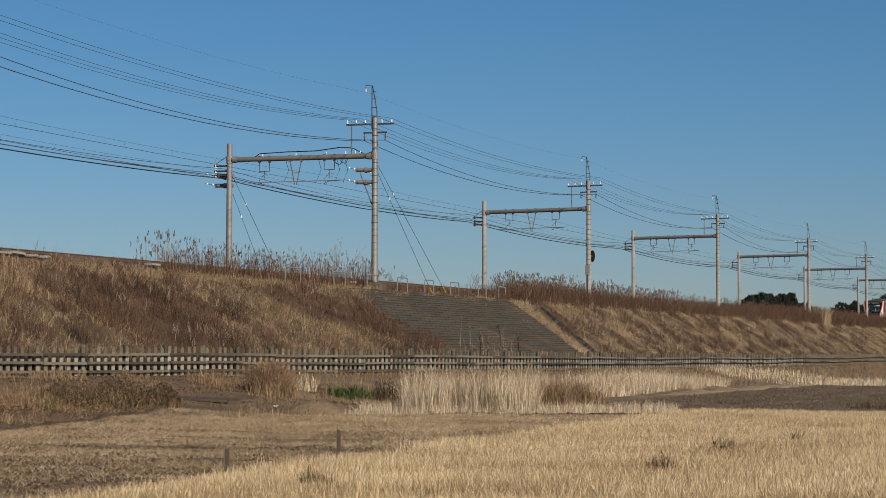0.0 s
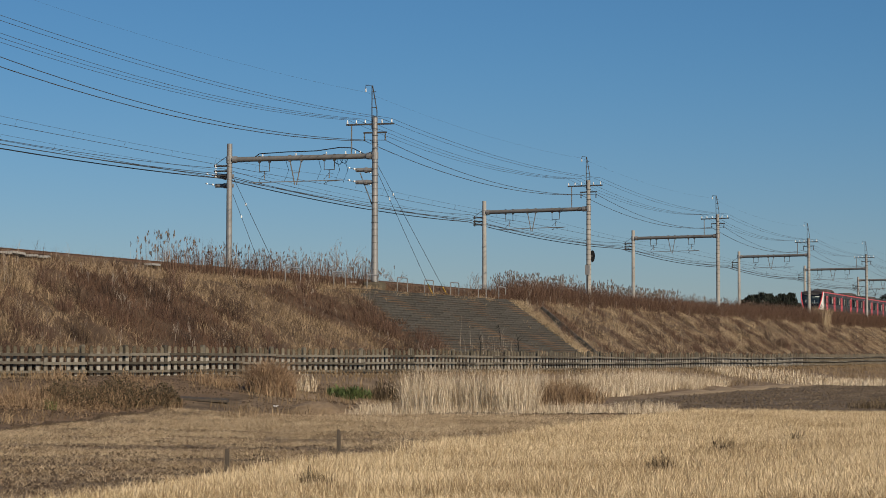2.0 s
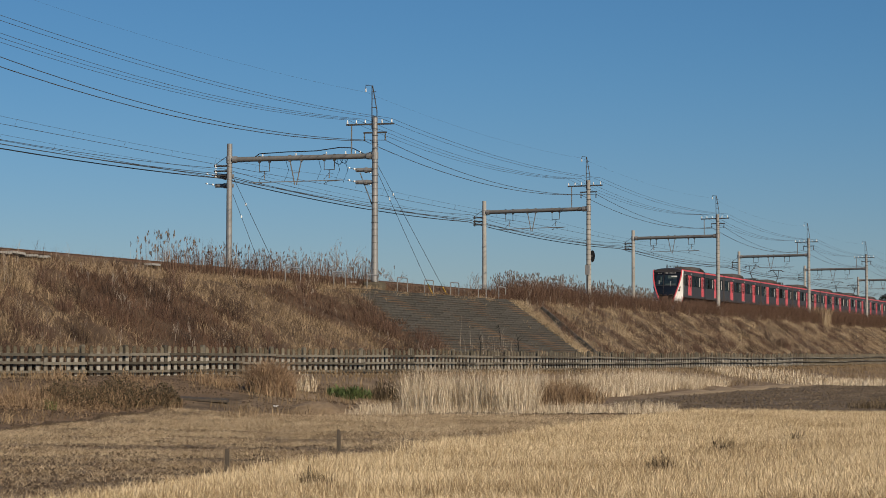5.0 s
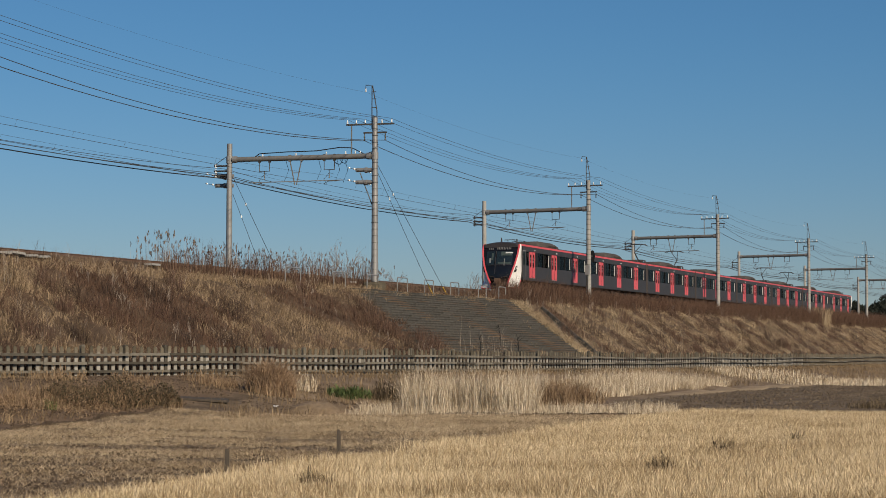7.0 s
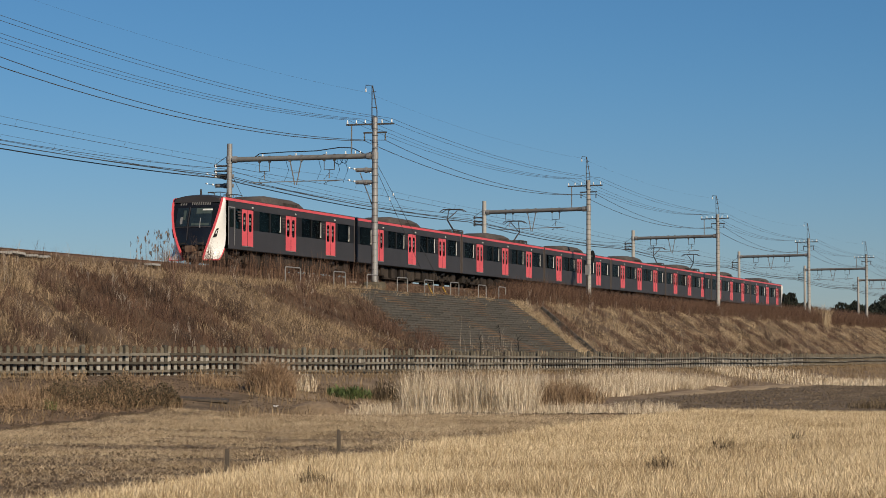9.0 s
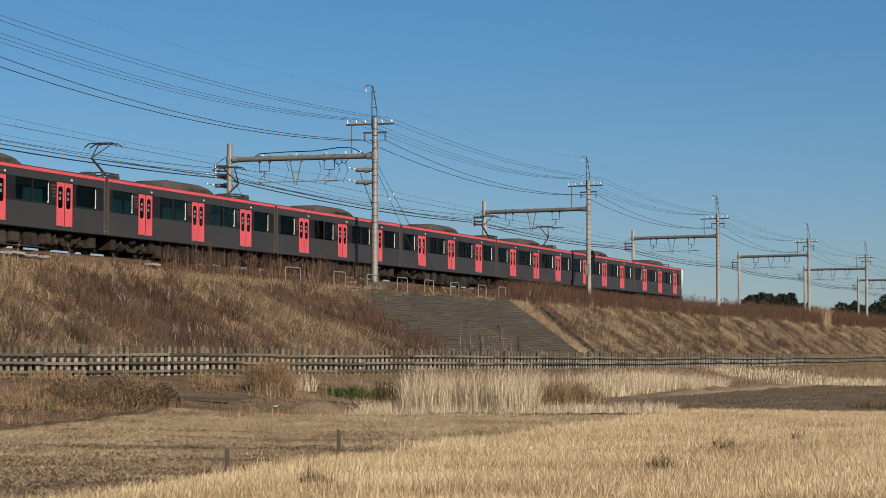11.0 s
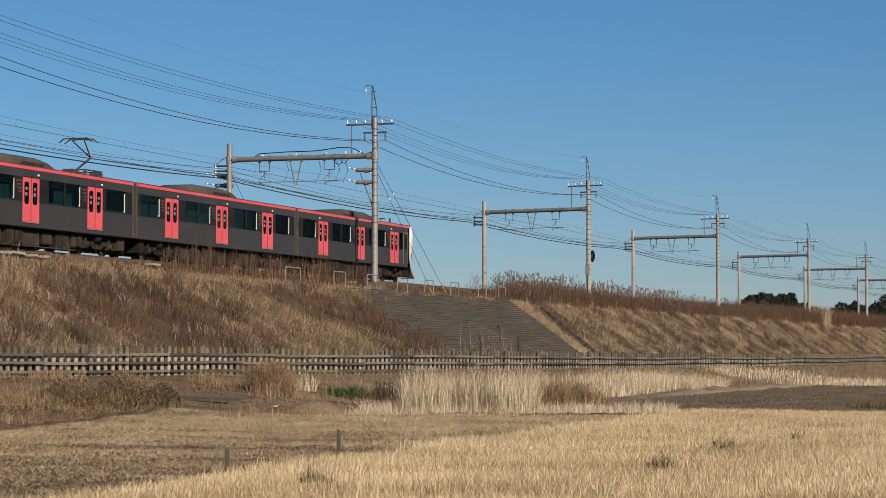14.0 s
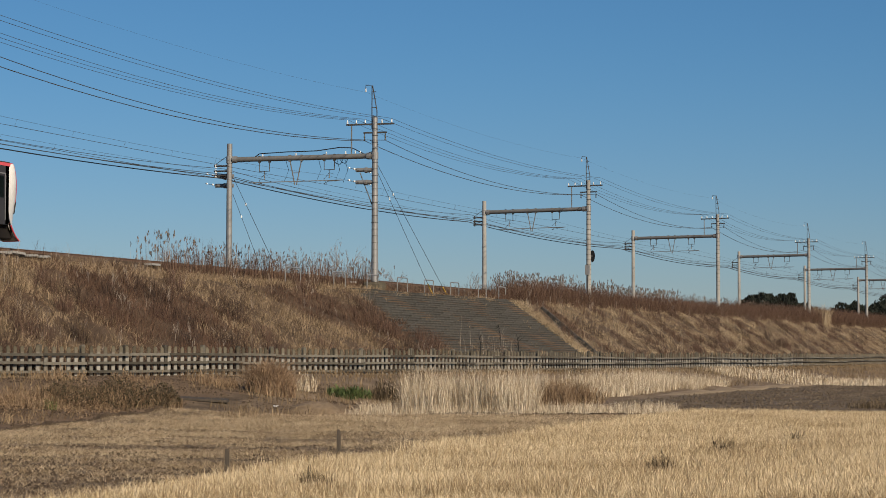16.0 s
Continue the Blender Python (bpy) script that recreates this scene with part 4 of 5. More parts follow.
def pantograph(car, x, e):
    """A single-arm pantograph; e gives the way its knee points."""
    z0 = 3.62
    base = Shape()
    for y in (-0.55, 0.55):
        base.tube([(x - 0.8, y, z0 + 0.22), (x + 0.8, y, z0 + 0.22)], 0.035, 6)
    for dx in (-0.7, 0.7):
        base.tube([(x + dx, -0.55, z0 + 0.22), (x + dx, 0.55, z0 + 0.22)], 0.035, 6)
        for y in (-0.55, 0.55):
            base.lathe((x + dx, y, z0 - 0.05), [(0.05, 0), (0.09, 0.06), (0.05, 0.12), (0.08, 0.18), (0.04, 0.25)], 8)
    base.box(x - 1.5, x - 1.0, -0.4, 0.1, z0 - 0.1, z0 + 0.2, 0.03).box(x + 1.1, x + 1.5, -0.2, 0.3, z0 - 0.1, z0 + 0.22, 0.03)
    p = part("pantograph", base, M_DARKSTEEL, car, "raised black single-arm pantograph")
    knee, head = (x - e * 0.75, 0, 4.5), (x + e * 0.35, 0, 5.17)
    part("lower_arm", Shape().tube([(x + e * 0.5, 0, z0 + 0.25), knee], 0.05, 8), M_DARKSTEEL, p)
    part("upper_arm", Shape().tube([knee, (head[0], -0.3, head[2])], 0.03, 6).tube([knee, (head[0], 0.3, head[2])], 0.03, 6), M_DARKSTEEL, p)
    hd = Shape()
    for dx in (-0.25, 0.25):
        hd.tube([(head[0] + dx, -0.85, 5.09), (head[0] + dx, -0.6, 5.26), (head[0] + dx, 0.6, 5.26), (head[0] + dx, 0.85, 5.09)], 0.03, 6)
    for y in (-0.3, 0.3):
        hd.tube([(head[0] - 0.25, y, 5.21), (head[0] + 0.25, y, 5.21)], 0.02, 5)
    part("collector_head", hd, M_DARKSTEEL, p)


def nose(car):
    """The cab end: a black shield-shaped face between white cheeks edged in coral red."""
    zs = [0.30, 0.5, 0.8, 1.1, 1.5, 1.9, 2.3, 2.7, 3.0, 3.25, 3.42]

    def edge(z):
        return float(np.interp(z, [0.3, 0.8, 1.3, 2.0, 2.7, 3.2, 3.42], [0.52, 0.70, 0.89, 1.13, 1.27, 1.32, 1.31]))

    def front(z):
        return float(np.interp(z, [0.3, 0.7, 1.4, 2.2, 3.0, 3.42], [-8.72, -8.80, -8.80, -8.64, -8.38, -8.18]))

    def seam(z):
        return float(np.interp(z, [0.3, 0.45, 0.65, 0.9, 1.15, 1.45], [-8.66, -8.42, -8.22, -8.03, -7.91, -7.85]))

    def skin(xa_ya, xb_yb, bulge, n=5):
        """Points from the cheek's front edge back to the seam."""
        (xa, ya), (xb, yb) = xa_ya, xb_yb
        out = []
        for i in range(n + 1):
            t = i / n
            k = math.sin(math.pi * t) * bulge
            out.append((xa + (xb - xa) * t - k * 0.6, ya + (yb - ya) * t + k))
        return out

    for side in (-1, 1):
        grid = [[(x, side * y, z) for x, y in skin((front(z), edge(z) + 0.05), (seam(z), HALF if z < 3.3 else HALF - 0.06), 0.085)] for z in zs]
        inner = [[(x + 0.08, y * 0.93, z) for x, y, z in row] for row in grid]
        s = Shape()
        n = len(grid[0])
        v = [p for g in (grid, inner) for row in g for p in row]
        h = len(zs)
        f = []
        for g in (0, h * n):
            f += [(g + i * n + j, g + i * n + j + 1, g + (i + 1) * n + j + 1, g + (i + 1) * n + j) for i in range(h - 1) for j in range(n - 1)]
        s.add(v, f)
        part("cheek", s, M_WHITE, car, "white curved cab cheek", True)
        trim = Shape()
        for za, zb in zip(zs[:-1], zs[1:]):
            ring = lambda z: [(front(z) - 0.03, side * (edge(z) - 0.03), z), (front(z) - 0.04, side * (edge(z) + 0.06), z), (front(z) + 0.08, side * (edge(z) + 0.08), z), (front(z) + 0.08, side * (edge(z) - 0.03), z)]
            trim.loft([ring(za), ring(zb)])
        bottom = [(x, side * y, 0.30) for x, y in skin((front(0.3), edge(0.3) + 0.05), (seam(0.3), HALF), 0.085)]
        trim.tube(bottom, 0.035, 6)
        trim.tube([(seam(z) + 0.01, side * (HALF + 0.01), z) for z in (0.30, 0.38, 0.45, 0.55, 0.65, 0.78, 0.9)], 0.03, 6)
        part("cheek_trim", trim, M_PINK, car, "coral-red edge of the cab cheek")
        def cheek_at(z, t, off):
            """A point on the cheek, off metres out from its skin."""
            xa, ya, xb = front(z), edge(z) + 0.05, seam(z)
            k = math.sin(math.pi * t) * 0.085
            return (xa + (xb - xa) * t - k * 0.6 - off, side * (ya + (HALF - ya) * t + k + off), z)
        light = Shape()
        quad = ((1.42, 0.12), (1.46, 0.32), (1.88, 0.30), (1.84, 0.16))
        light.loft([[cheek_at(z, t, off) for z, t in quad] for off in (-0.02, 0.03)])
        part("headlight", light, M_GASKET, car, "dark slanted headlight")
        part("headlight_lens", Shape().loft([[cheek_at(z, t, off) for z, t in ((1.6, 0.19), (1.6, 0.25), (1.78, 0.26), (1.78, 0.20))] for off in (0.02, 0.035)]), M_LED, car)
        part("cab_door", Shape().box(-7.55, -6.9, *sorted((side * (HALF - 0.02), side * (HALF + 0.008))), 1.1, 2.98), M_BODY, car, "charcoal cab door")
        fr = Shape()
        for a, b, c, d in ((-7.6, -7.55, 1.1, 3.03), (-6.9, -6.85, 1.1, 3.03), (-7.55, -6.9, 2.98, 3.03)):
            fr.box(a, b, *sorted((side * (HALF - 0.02), side * (HALF + 0.016))), c, d)
        part("cab_door_frame", fr, M_STEEL, car, "pale steel cab door frame")
        g = part("cab_window", Shape().box(-7.45, -7.0, *sorted((side * HALF, side * (HALF + 0.012))), 2.0, 2.9), M_GLASS, car)
        part("front_fillet", Shape().box(-7.85, -7.6, *sorted((side * (HALF - 0.05), side * HALF)), HEM, STRIPE0), M_BODY, car)
    face = Shape()
    rows = []
    for z in [1.05] + zs[4:]:
        e = edge(z)
        rows.append([(front(z) - 0.10 * (1 - (k / 6) ** 2) + 0.03, e * k / 6, z) for k in range(-6, 7)])
    n = len(rows[0])
    v = [p for row in rows for p in row] + [(x + 0.08, y, z) for row in rows for x, y, z in row]
    m = len(rows) * n
    face.add(v, [(o + i * n + j, o + i * n + j + 1, o + (i + 1) * n + j + 1, o + (i + 1) * n + j) for o in (0, m) for i in range(len(rows) - 1) for j in range(n - 1)])
    f = part("face", face, M_FACE, car, "glossy black shield-shaped cab face", True)

    def on_face(y, z, off):
        e = edge(z)
        return (front(z) - 0.10 * (1 - (y / e) ** 2) + 0.03 - off, y, z)

    def panel(name, ya, yb, za, zb, off, mat, label=""):
        s = Shape()
        k = 5
        grid = [[on_face(ya + (yb - ya) * i / k, za + (zb - za) * j / k, off) for i in range(k + 1)] for j in range(k + 1)]
        back = [[(x + 0.012, y, z) for x, y, z in r] for r in grid]
        vv = [p for g in (grid, back) for r in g for p in r]
        q = (k + 1) ** 2
        ff = [(o + j * (k + 1) + i, o + j * (k + 1) + i + 1, o + (j + 1) * (k + 1) + i + 1, o + (j + 1) * (k + 1) + i) for o in (0, q) for j in range(k) for i in range(k)]
        return part(name, s.add(vv, ff), mat, f, label, True)

    panel("windscreen", -0.95, 0.22, 1.98, 2.92, 0.02, M_WINDSCREEN, "dark glossy windscreen")
    panel("door_window", 0.36, 1.0, 1.98, 2.92, 0.02, M_WINDSCREEN, "dark front door window")
    panel("windscreen_frame", -1.02, 0.26, 2.93, 2.98, 0.028, M_FACE)
    # a panel laid over the glass as a painted reflection
    panel("glass_reflection", -0.90, -0.10, 2.62, 2.90, 0.024, M_CABDIM, "dim green-grey reflection painted on the windscreen")
    panel("driver_desk", -0.85, 0.1, 2.02, 2.14, 0.024, M_CABDIM, "dim grey desk behind the glass")
    panel("cab_back_window", 0.46, 0.60, 2.30, 2.80, 0.024, M_CABDIM)
    for side in (-1, 1):
        panel("step_notch", side * 0.5 - 0.14, side * 0.5 + 0.14, 1.10, 1.16, 0.03, M_UNDERLIT)
    panel("wiper", -0.4, -0.36, 1.9, 2.4, 0.04, M_STEEL)
    panel("destination_display", -0.95, -0.42, 2.78, 2.86, 0.035, M_LED, "pale destination display")
    panel("door_pillar", 0.26, 0.31, 1.3, 2.95, 0.025, M_BODY)
    panel("window_edge", 0.33, 1.0, 1.93, 1.97, 0.03, M_BODY)
    panel("window_edge", -0.95, 0.24, 1.93, 1.97, 0.03, M_BODY)
    panel("cab_partition", 0.62, 0.76, 2.1, 2.45, 0.026, M_STEEL)
    for i in range(9):
        panel("number_bar", -0.78 + i * 0.12, -0.725 + i * 0.12, 3.06, 3.22, 0.02, M_BEAM)
    for i in range(3):
        panel("emblem_bar", 0.52 + i * 0.14, 0.60 + i * 0.14, 3.06, 3.16, 0.02, M_BEAM)
    # domed roof end
    prof = [(y, z) for y, z in roof_profile(0.03)]
    rings = []
    for t in (0, 0.25, 0.5, 0.75, 1.0):
        x = -7.85 - 0.50 * t
        k = 1 - 0.10 * t * t
        rings.append([(x, y * k, 3.28 + (z - 3.28) * (1 - 0.25 * t * t)) for y, z in prof] + [(x, -HALF * 0.9, 3.2), (x, HALF * 0.9, 3.2)])
    part("roof_end", Shape().loft(rings), M_BODY, car, "dark domed cab roof", True)
    part("roof_side_stripe", Shape().box(-8.1, -7.85, -HALF - 0.005, -HALF + 0.06, STRIPE0 - 0.02, STRIPE1).box(-8.1, -7.85, HALF - 0.06, HALF + 0.005, STRIPE0 - 0.02, STRIPE1), M_PINK, car)
    part("apron", Shape().box(-8.65, -8.0, -0.5, 0.5, 0.35, 0.75, 0.05), M_BALLAST, car)
    part("cab_underframe", Shape().box(-8.40, -7.3, -1.18, 1.18, 0.34, 1.0, 0.05), M_UNDER, car, "dark gear under the cab")
    part("bumper_beam", Shape().box(-8.75, -8.55, -0.62, 0.62, 0.86, 1.06, 0.03), M_UNDER, car)
    for y in (-0.42, 0.42):
        part("air_hose", Shape().tube([(-8.75, y, 0.92), (-8.95, y, 0.80), (-8.98, y * 0.9, 0.55), (-8.85, y * 0.8, 0.40)], 0.03, 6), M_GASKET, car)
        part("step", Shape().box(-8.85, -8.6, *sorted((y * 0.8, y * 1.3)), 0.44, 0.50), M_UNDERLIT, car)
    part("coupler", Shape().box(-9.2, -8.6, -0.1, 0.1, 0.72, 0.95, 0.03).box(-9.25, -9.05, -0.2, 0.2, 0.68, 1.0, 0.04).tube([(-8.95, -0.42, 0.62), (-8.95, 0.42, 0.62)], 0.035, 6), M_RAIL, car, "rusty coupler under the face")
    for x, y in ((-7.3, 0.3), (-5.3, -0.2)):
        part("antenna", Shape().tube([(x, y, 3.55), (x, y, 3.95)], 0.07, 8, 0.045), M_BODY, car, "short roof antenna")
    for x in (-6.4, -4.6):
        rack = Shape()
        for dy in (-0.35, 0.35):
            rack.tube([(x, dy, 3.55), (x, dy, 3.85), (x + 0.7, dy, 3.85), (x + 0.7, dy, 3.55)], 0.025, 5)
        rack.tube([(x, -0.35, 3.85), (x, 0.35, 3.85)], 0.025, 5)
        part("roof_rack", rack, M_DARKSTEEL, car)


# one dim tone for the cab interior and the reflection painted on the windscreen
M_CABDIM = material("dim_cab_interior_and_reflection", [(0.035, 0.05, 0.048), (0.05, 0.068, 0.064), (0.07, 0.09, 0.085)], 0.5, bump=0)
M_WINDSCREEN = material("windscreen_glass", [(0.010, 0.016, 0.018), (0.015, 0.023, 0.026), (0.02, 0.03, 0.033)], 0.07, bump=0, spec=0.7)


def build_train():
    g = "cars of the train"
    head = train_car("train_car", "leading charcoal train car with black face, white cheeks and coral doors", True, False, g)
    mid = train_car("train_car", "charcoal train car with coral-red doors and roofline stripe", False, False, g)
    power = train_car("train_car", "charcoal train car with coral doors and two raised pantographs", False, True, g)
    cars = [head, mid, power]
    cars += [copy_thing(o, pose(0, 0, 0)) for o in (mid, mid, power, mid)]
    cars.append(train_car("train_car", "rear charcoal train car with white cab cheeks and coral doors", True, False, g, True))
    return cars


def motions():
    """The train runs towards -X on the near track, slowing a little; place is that of the first gap between cars."""
    rows = range(17)
    for i, car in enumerate(cars):
        walk(car, [(t, pose(112.15 - 23.6 * (t - 9) + 0.068 * (t - 9) ** 2 + 18 * (i - 1) + 9.0, TRACK_NEAR, RAIL_Z - 0.02, 0, 0, 180 if i == 7 else 0)) for t in rows])


# ---- plants ----
def scatter(rng, n, x0, x1, y0, y1):
    return rng.uniform(x0, x1, n), rng.uniform(y0, y1, n)


def over_fields(rng, n, v0, v1, spread=0.235):
    """Points spread evenly over a wedge of the fields."""
    v = np.sqrt(rng.uniform(v0 * v0, v1 * v1, n))
    u = rng.uniform(-spread, spread, n) * v
    x, y = xy(u, v)
    return u, v, x, y


def straw_edge(v):
    return -3.7 + 0.306 * (v - 23.6)


def on_slab(x, y):
    return (x > slab_x0(y)) & (x < slab_x0(y) + 26.9) & (y > FOOT_Y - 0.3) & (y < 43.95)


def ledge_v(u):
    """How far the stubble reaches before the bare earth ledge, on the side of the fence's bend."""
    return np.where(u < -5.6, 44 + 5.4 * (u + 9.2), 70.0)


def earth_lip(name, label, line, height, seed):
    """A low ragged lip of dark broken earth along a line of (u, v)."""
    r = np.random.default_rng(seed)
    s = Shape()
    rows = []
    line = np.array(line)
    t = np.linspace(0, len(line) - 1, 26 * (len(line) - 1))
    us, vs = np.interp(t, range(len(line)), line[:, 0]), np.interp(t, range(len(line)), line[:, 1])
    for u, v in zip(us, vs):
        x, y = xy(u, v + r.normal(0, 0.05))
        z = float(ground_z(x, y))
        h = height * r.uniform(0.35, 1.15)
        dx, dy = CY, SY
        rows.append([(x + dx * o, y + dy * o, z + q) for o, q in ((-0.16, -0.06), (-0.06 + r.normal(0, 0.02), 0.5 * h), (0.02, h), (0.22, 0.92 * h + r.normal(0, 0.008)), (0.6, 0.3 * h), (0.9, -0.06))])
    return solid(name, s.loft(rows), M_MUDSHADOW, label, "earth lip", "lips of broken earth")


def leafy_patch(name, label, spots, n, hh, size, mat, seed):
    """Small leaves at all angles through low mounds round a few spots (x, y, radius)."""
    r = np.random.default_rng(seed)
    vs = []
    for x0, y0, rad in spots:
        q, a = rad * np.sqrt(r.random(n)), r.uniform(0, 2 * np.pi, n)
        x, y = x0 + q * np.cos(a), y0 + q * np.sin(a)
        top = hh * (1 - 0.75 * (q / rad) ** 2) * (1 + 0.35 * wave(x, y, 3.1, seed))
        c = np.stack([x, y, ground_z(x, y) + top * np.sqrt(r.random(n))], 1)
        d = r.normal(0, 1, (n, 2, 3))
        d /= np.linalg.norm(d, axis=2, keepdims=True)
        k = size * r.uniform(0.5, 1.4, (n, 1))
        vs.append(np.stack([c - d[:, 0] * k, c + d[:, 0] * k, c + d[:, 1] * k * 0.8], 1).reshape(-1, 3))
    v = np.concatenate(vs)
    return gathered(name, [(v, np.arange(len(v)).reshape(-1, 3))], mat, label, "weeds", "stuff" if len(spots) > 3 else "")


def field_plants():
    r = np.random.default_rng(21)
    u, v, x, y = over_fields(r, 1000000, 21, 58.5, 0.245)
    k = (u > straw_edge(v) + 0.5 * wave(x, y, 0.8, 4) + r.normal(0, 0.25, len(x))) & (v < 56 + 0.8 * wave(x, y, 0.5, 2)) & (r.random(len(x)) < 0.9 + 0.3 * wave(x, y, 2.7, 6))
    x, y, v = x[k], y[k], v[k]
    h = (0.19 + 0.03 * wave(x, y, 0.9, 7)) * r.uniform(0.72, 1.15, len(x)) * (1 + 0.10 * wave(x, y, 6.0, 3))
    gathered("straw_field", [spikes(x, y, ground_z(x, y), h, 0.015, 1.0, r)], M_STRAW, "dense dry golden straw standing in the field", "dry grass")
    u, v, x, y = over_fields(r, 640000, 21, 55.6)
    bare = 0.7 * wave(0.5 * u + 0.3 * v, 1.3 * v, 0.8, 9) + 0.6 * wave(u, 1.7 * v, 2.1, 2) + 0.4 * wave(2 * u, 3 * v, 3.3, 7) + 0.55 * smooth(38, 50, v)
    k = (u < straw_edge(v) + 0.7 + 0.6 * wave(x, y, 0.8, 4)) & (bare > 0.36 + 0.5 * smooth(37, 27, v) - 0.95 * r.random(len(x))) & (v < ledge_v(u) + 0.8 * wave(x, y, 1.1, 3))
    x, y = x[k], y[k]
    h = 0.055 * r.uniform(0.2, 1.9, len(x))
    gathered("stubble_field", [spikes(x, y, ground_z(x, y), h, 0.0095, 3.0, r)], M_STUBBLE, "flattened straw and stubble over dark soil", "stubble")
    u, v, x, y = over_fields(r, 180000, 21, 56.5)
    k = (u < straw_edge(v) + 0.7) & (v < ledge_v(u) + 0.5)
    x, y = x[k], y[k]
    gathered("straw_litter", [spikes(x, y, ground_z(x, y), r.uniform(0.01, 0.05, len(x)), 0.010, 3.0, r)], M_STUBBLE, "small chaff and crumbs over the soil", "litter")
    # the same field cover, thinner, to the sides of the view and behind it
    x, y = scatter(r, 70000, -25, 75, -45, 30)
    u, v = uv(x, y)
    k = (np.abs(u) > 0.24 * v) & (fence_y(x) - y > 12)
    x, y = x[k], y[k]
    gathered("outer_grass", [spikes(x, y, ground_z(x, y), r.uniform(0.1, 0.25, len(x)), 0.03, 0.9, r)], M_STRAW, "dry straw over the rest of the field", "dry grass")


def clods(x, y, size, r):
    """Small lumps of earth at arrays of places."""
    n = len(x)
    base = np.array([[1, 0, 0], [-0.5, 0.87, 0], [-0.5, -0.87, 0], [0.1, 0, 0.9]])
    a = r.uniform(0, 6.28, n)
    rot = np.stack([np.cos(a), -np.sin(a), 0 * a, np.sin(a), np.cos(a), 0 * a, 0 * a, 0 * a, 1 + 0 * a], 1).reshape(n, 3, 3)
    v = np.einsum("nij,kj->nki", rot, base) * size[:, None, None] + np.stack([x, y, ground_z(x, y) - 0.01], 1)[:, None]
    t = np.array([[0, 1, 3], [1, 2, 3], [2, 0, 3]])
    return v.reshape(-1, 3), (t[None] + 4 * np.arange(n)[:, None, None]).reshape(-1, 3)


def bank_plants():
    r = np.random.default_rng(22)
    x, y = scatter(r, 120000, 40, 190, 6, 37.5)
    d = fence_y(x) - y
    u, v = uv(x, y)
    worn = wave(x, y, 0.55, 5) + 0.5 * wave(x, y, 1.7, 1)
    k = (d > 0.3) & (d < 15) & (worn > -0.35) & (np.abs(y - path_y(x)) > 0.7) & ((v > 53) | (v > ledge_v(u) + 1.5)) & ((y > path_y(x)) | (x < 66)) & ((u > -5.6) | (worn > 0.1))
    x, y = x[k], y[k]
    h = 0.22 * r.uniform(0.3, 1.7, len(x))
    gathered("bank_grass", [blades(x, y, ground_z(x, y), h, 0.018, 1.0, r)], M_BANKGRASS, "short dry brown grass on the field bank", "dry grass")
    # clods of the ploughed field
    n = 16000
    x, y = scatter(r, n, 58, 140, 4, 20)
    u, v = uv(x, y)
    k = (y < path_y(x) - 0.7) & (u > 5.8) & (v > 57.5) & (np.abs(u) < 0.24 * v)
    x, y = x[k], y[k]
    n = len(x)
    gathered("earth_clods", [clods(x, y, r.uniform(0.02, 0.085, n), r)], M_PLOUGH, "dark turned clods of the ploughed field", "clods")
    u, v, x, y = over_fields(r, 60000, 21, 55)
    k = (u < straw_edge(v) + 0.4) & (v < ledge_v(u)) & (0.6 * wave(u, 1.7 * v, 1.1, 2) + 0.4 * wave(2 * u, 3 * v, 2.3, 7) + 1.2 * smooth(40, 24, v) > 0.75 * r.random(len(x)))
    x, y = x[k], y[k]
    gathered("earth_clods", [clods(x, y, r.uniform(0.012, 0.05, len(x)), r)], M_CRUMB, "brown crumbs and clods of bare soil among the stubble", "clods")
    u, v, x, y = over_fields(r, 90000, 40, 69)
    k = (u < -0.8) & (v > np.where(u < -5.6, ledge_v(u), 57.2)) & (fence_y(x) - y > 0.5)
    x, y = x[k], y[k]
    gathered("earth_clods", [clods(x[::2], y[::2], r.uniform(0.012, 0.05, len(x[::2])), r)], M_CRUMB, "loose brown earth on the ledge", "clods")
    k = r.random(len(x)) < 0.3 + 0.6 * smooth(-0.3, 0.5, wave(x, y, 1.2, 4))
    gathered("straw_litter", [spikes(x[k], y[k], ground_z(x[k], y[k]), r.uniform(0.01, 0.06, k.sum()), 0.010, 3.0, r)], M_BANKGRASS, "scattered straw on the earth ledge", "litter")
    u, v = r.uniform(-2.6, 6.6, 260), r.uniform(55.2, 57.2, 260)
    x, y = xy(u, v)
    k = wave(u, v, 1.9, 3) > -0.1
    gathered("straggling_grass", [tufts(x[k], y[k], ground_z, 14, 0.16, 0.26, 0.010, 1.0, r)], M_REED, "straggling pale tufts along the muddy lip", "dry grass")
    # stands of pale reeds
    for u0, u1, v0, v1, hh, n, w, label in ((-1.1, 2.6, 57.4, 61, 1.15, 7500, 0.012, "tall pale dry reeds at the field's edge"), (-2.2, 6.3, 56.7, 59.5, 0.33, 9000, 0.012, "short pale dry grass along the ditch"),
                                         (3.0, 12.0, 74, 97, 0.48, 12000, 0.014, "pale dry reeds standing before the fence"), (14.5, 27.5, 107, 121, 0.35, 7000, 0.03, "low pale grass along the fence")):
        k = r.random(n)
        v = v0 + (v1 - v0) * (k if v0 == 74 else r.random(n))
        u = u0 + (u1 - u0) * np.clip(k + r.normal(0, 0.04, n), 0, 1)
        v = v + r.normal(0, 0.35, n) + 0.5 * wave(u, u, 1.3, 2)
        x, y = xy(u, v)
        if v0 == 74:
            x, y = x + r.normal(0, 0.5, n), path_y(x) + 0.9 + 3.4 * r.random(n) ** 1.4
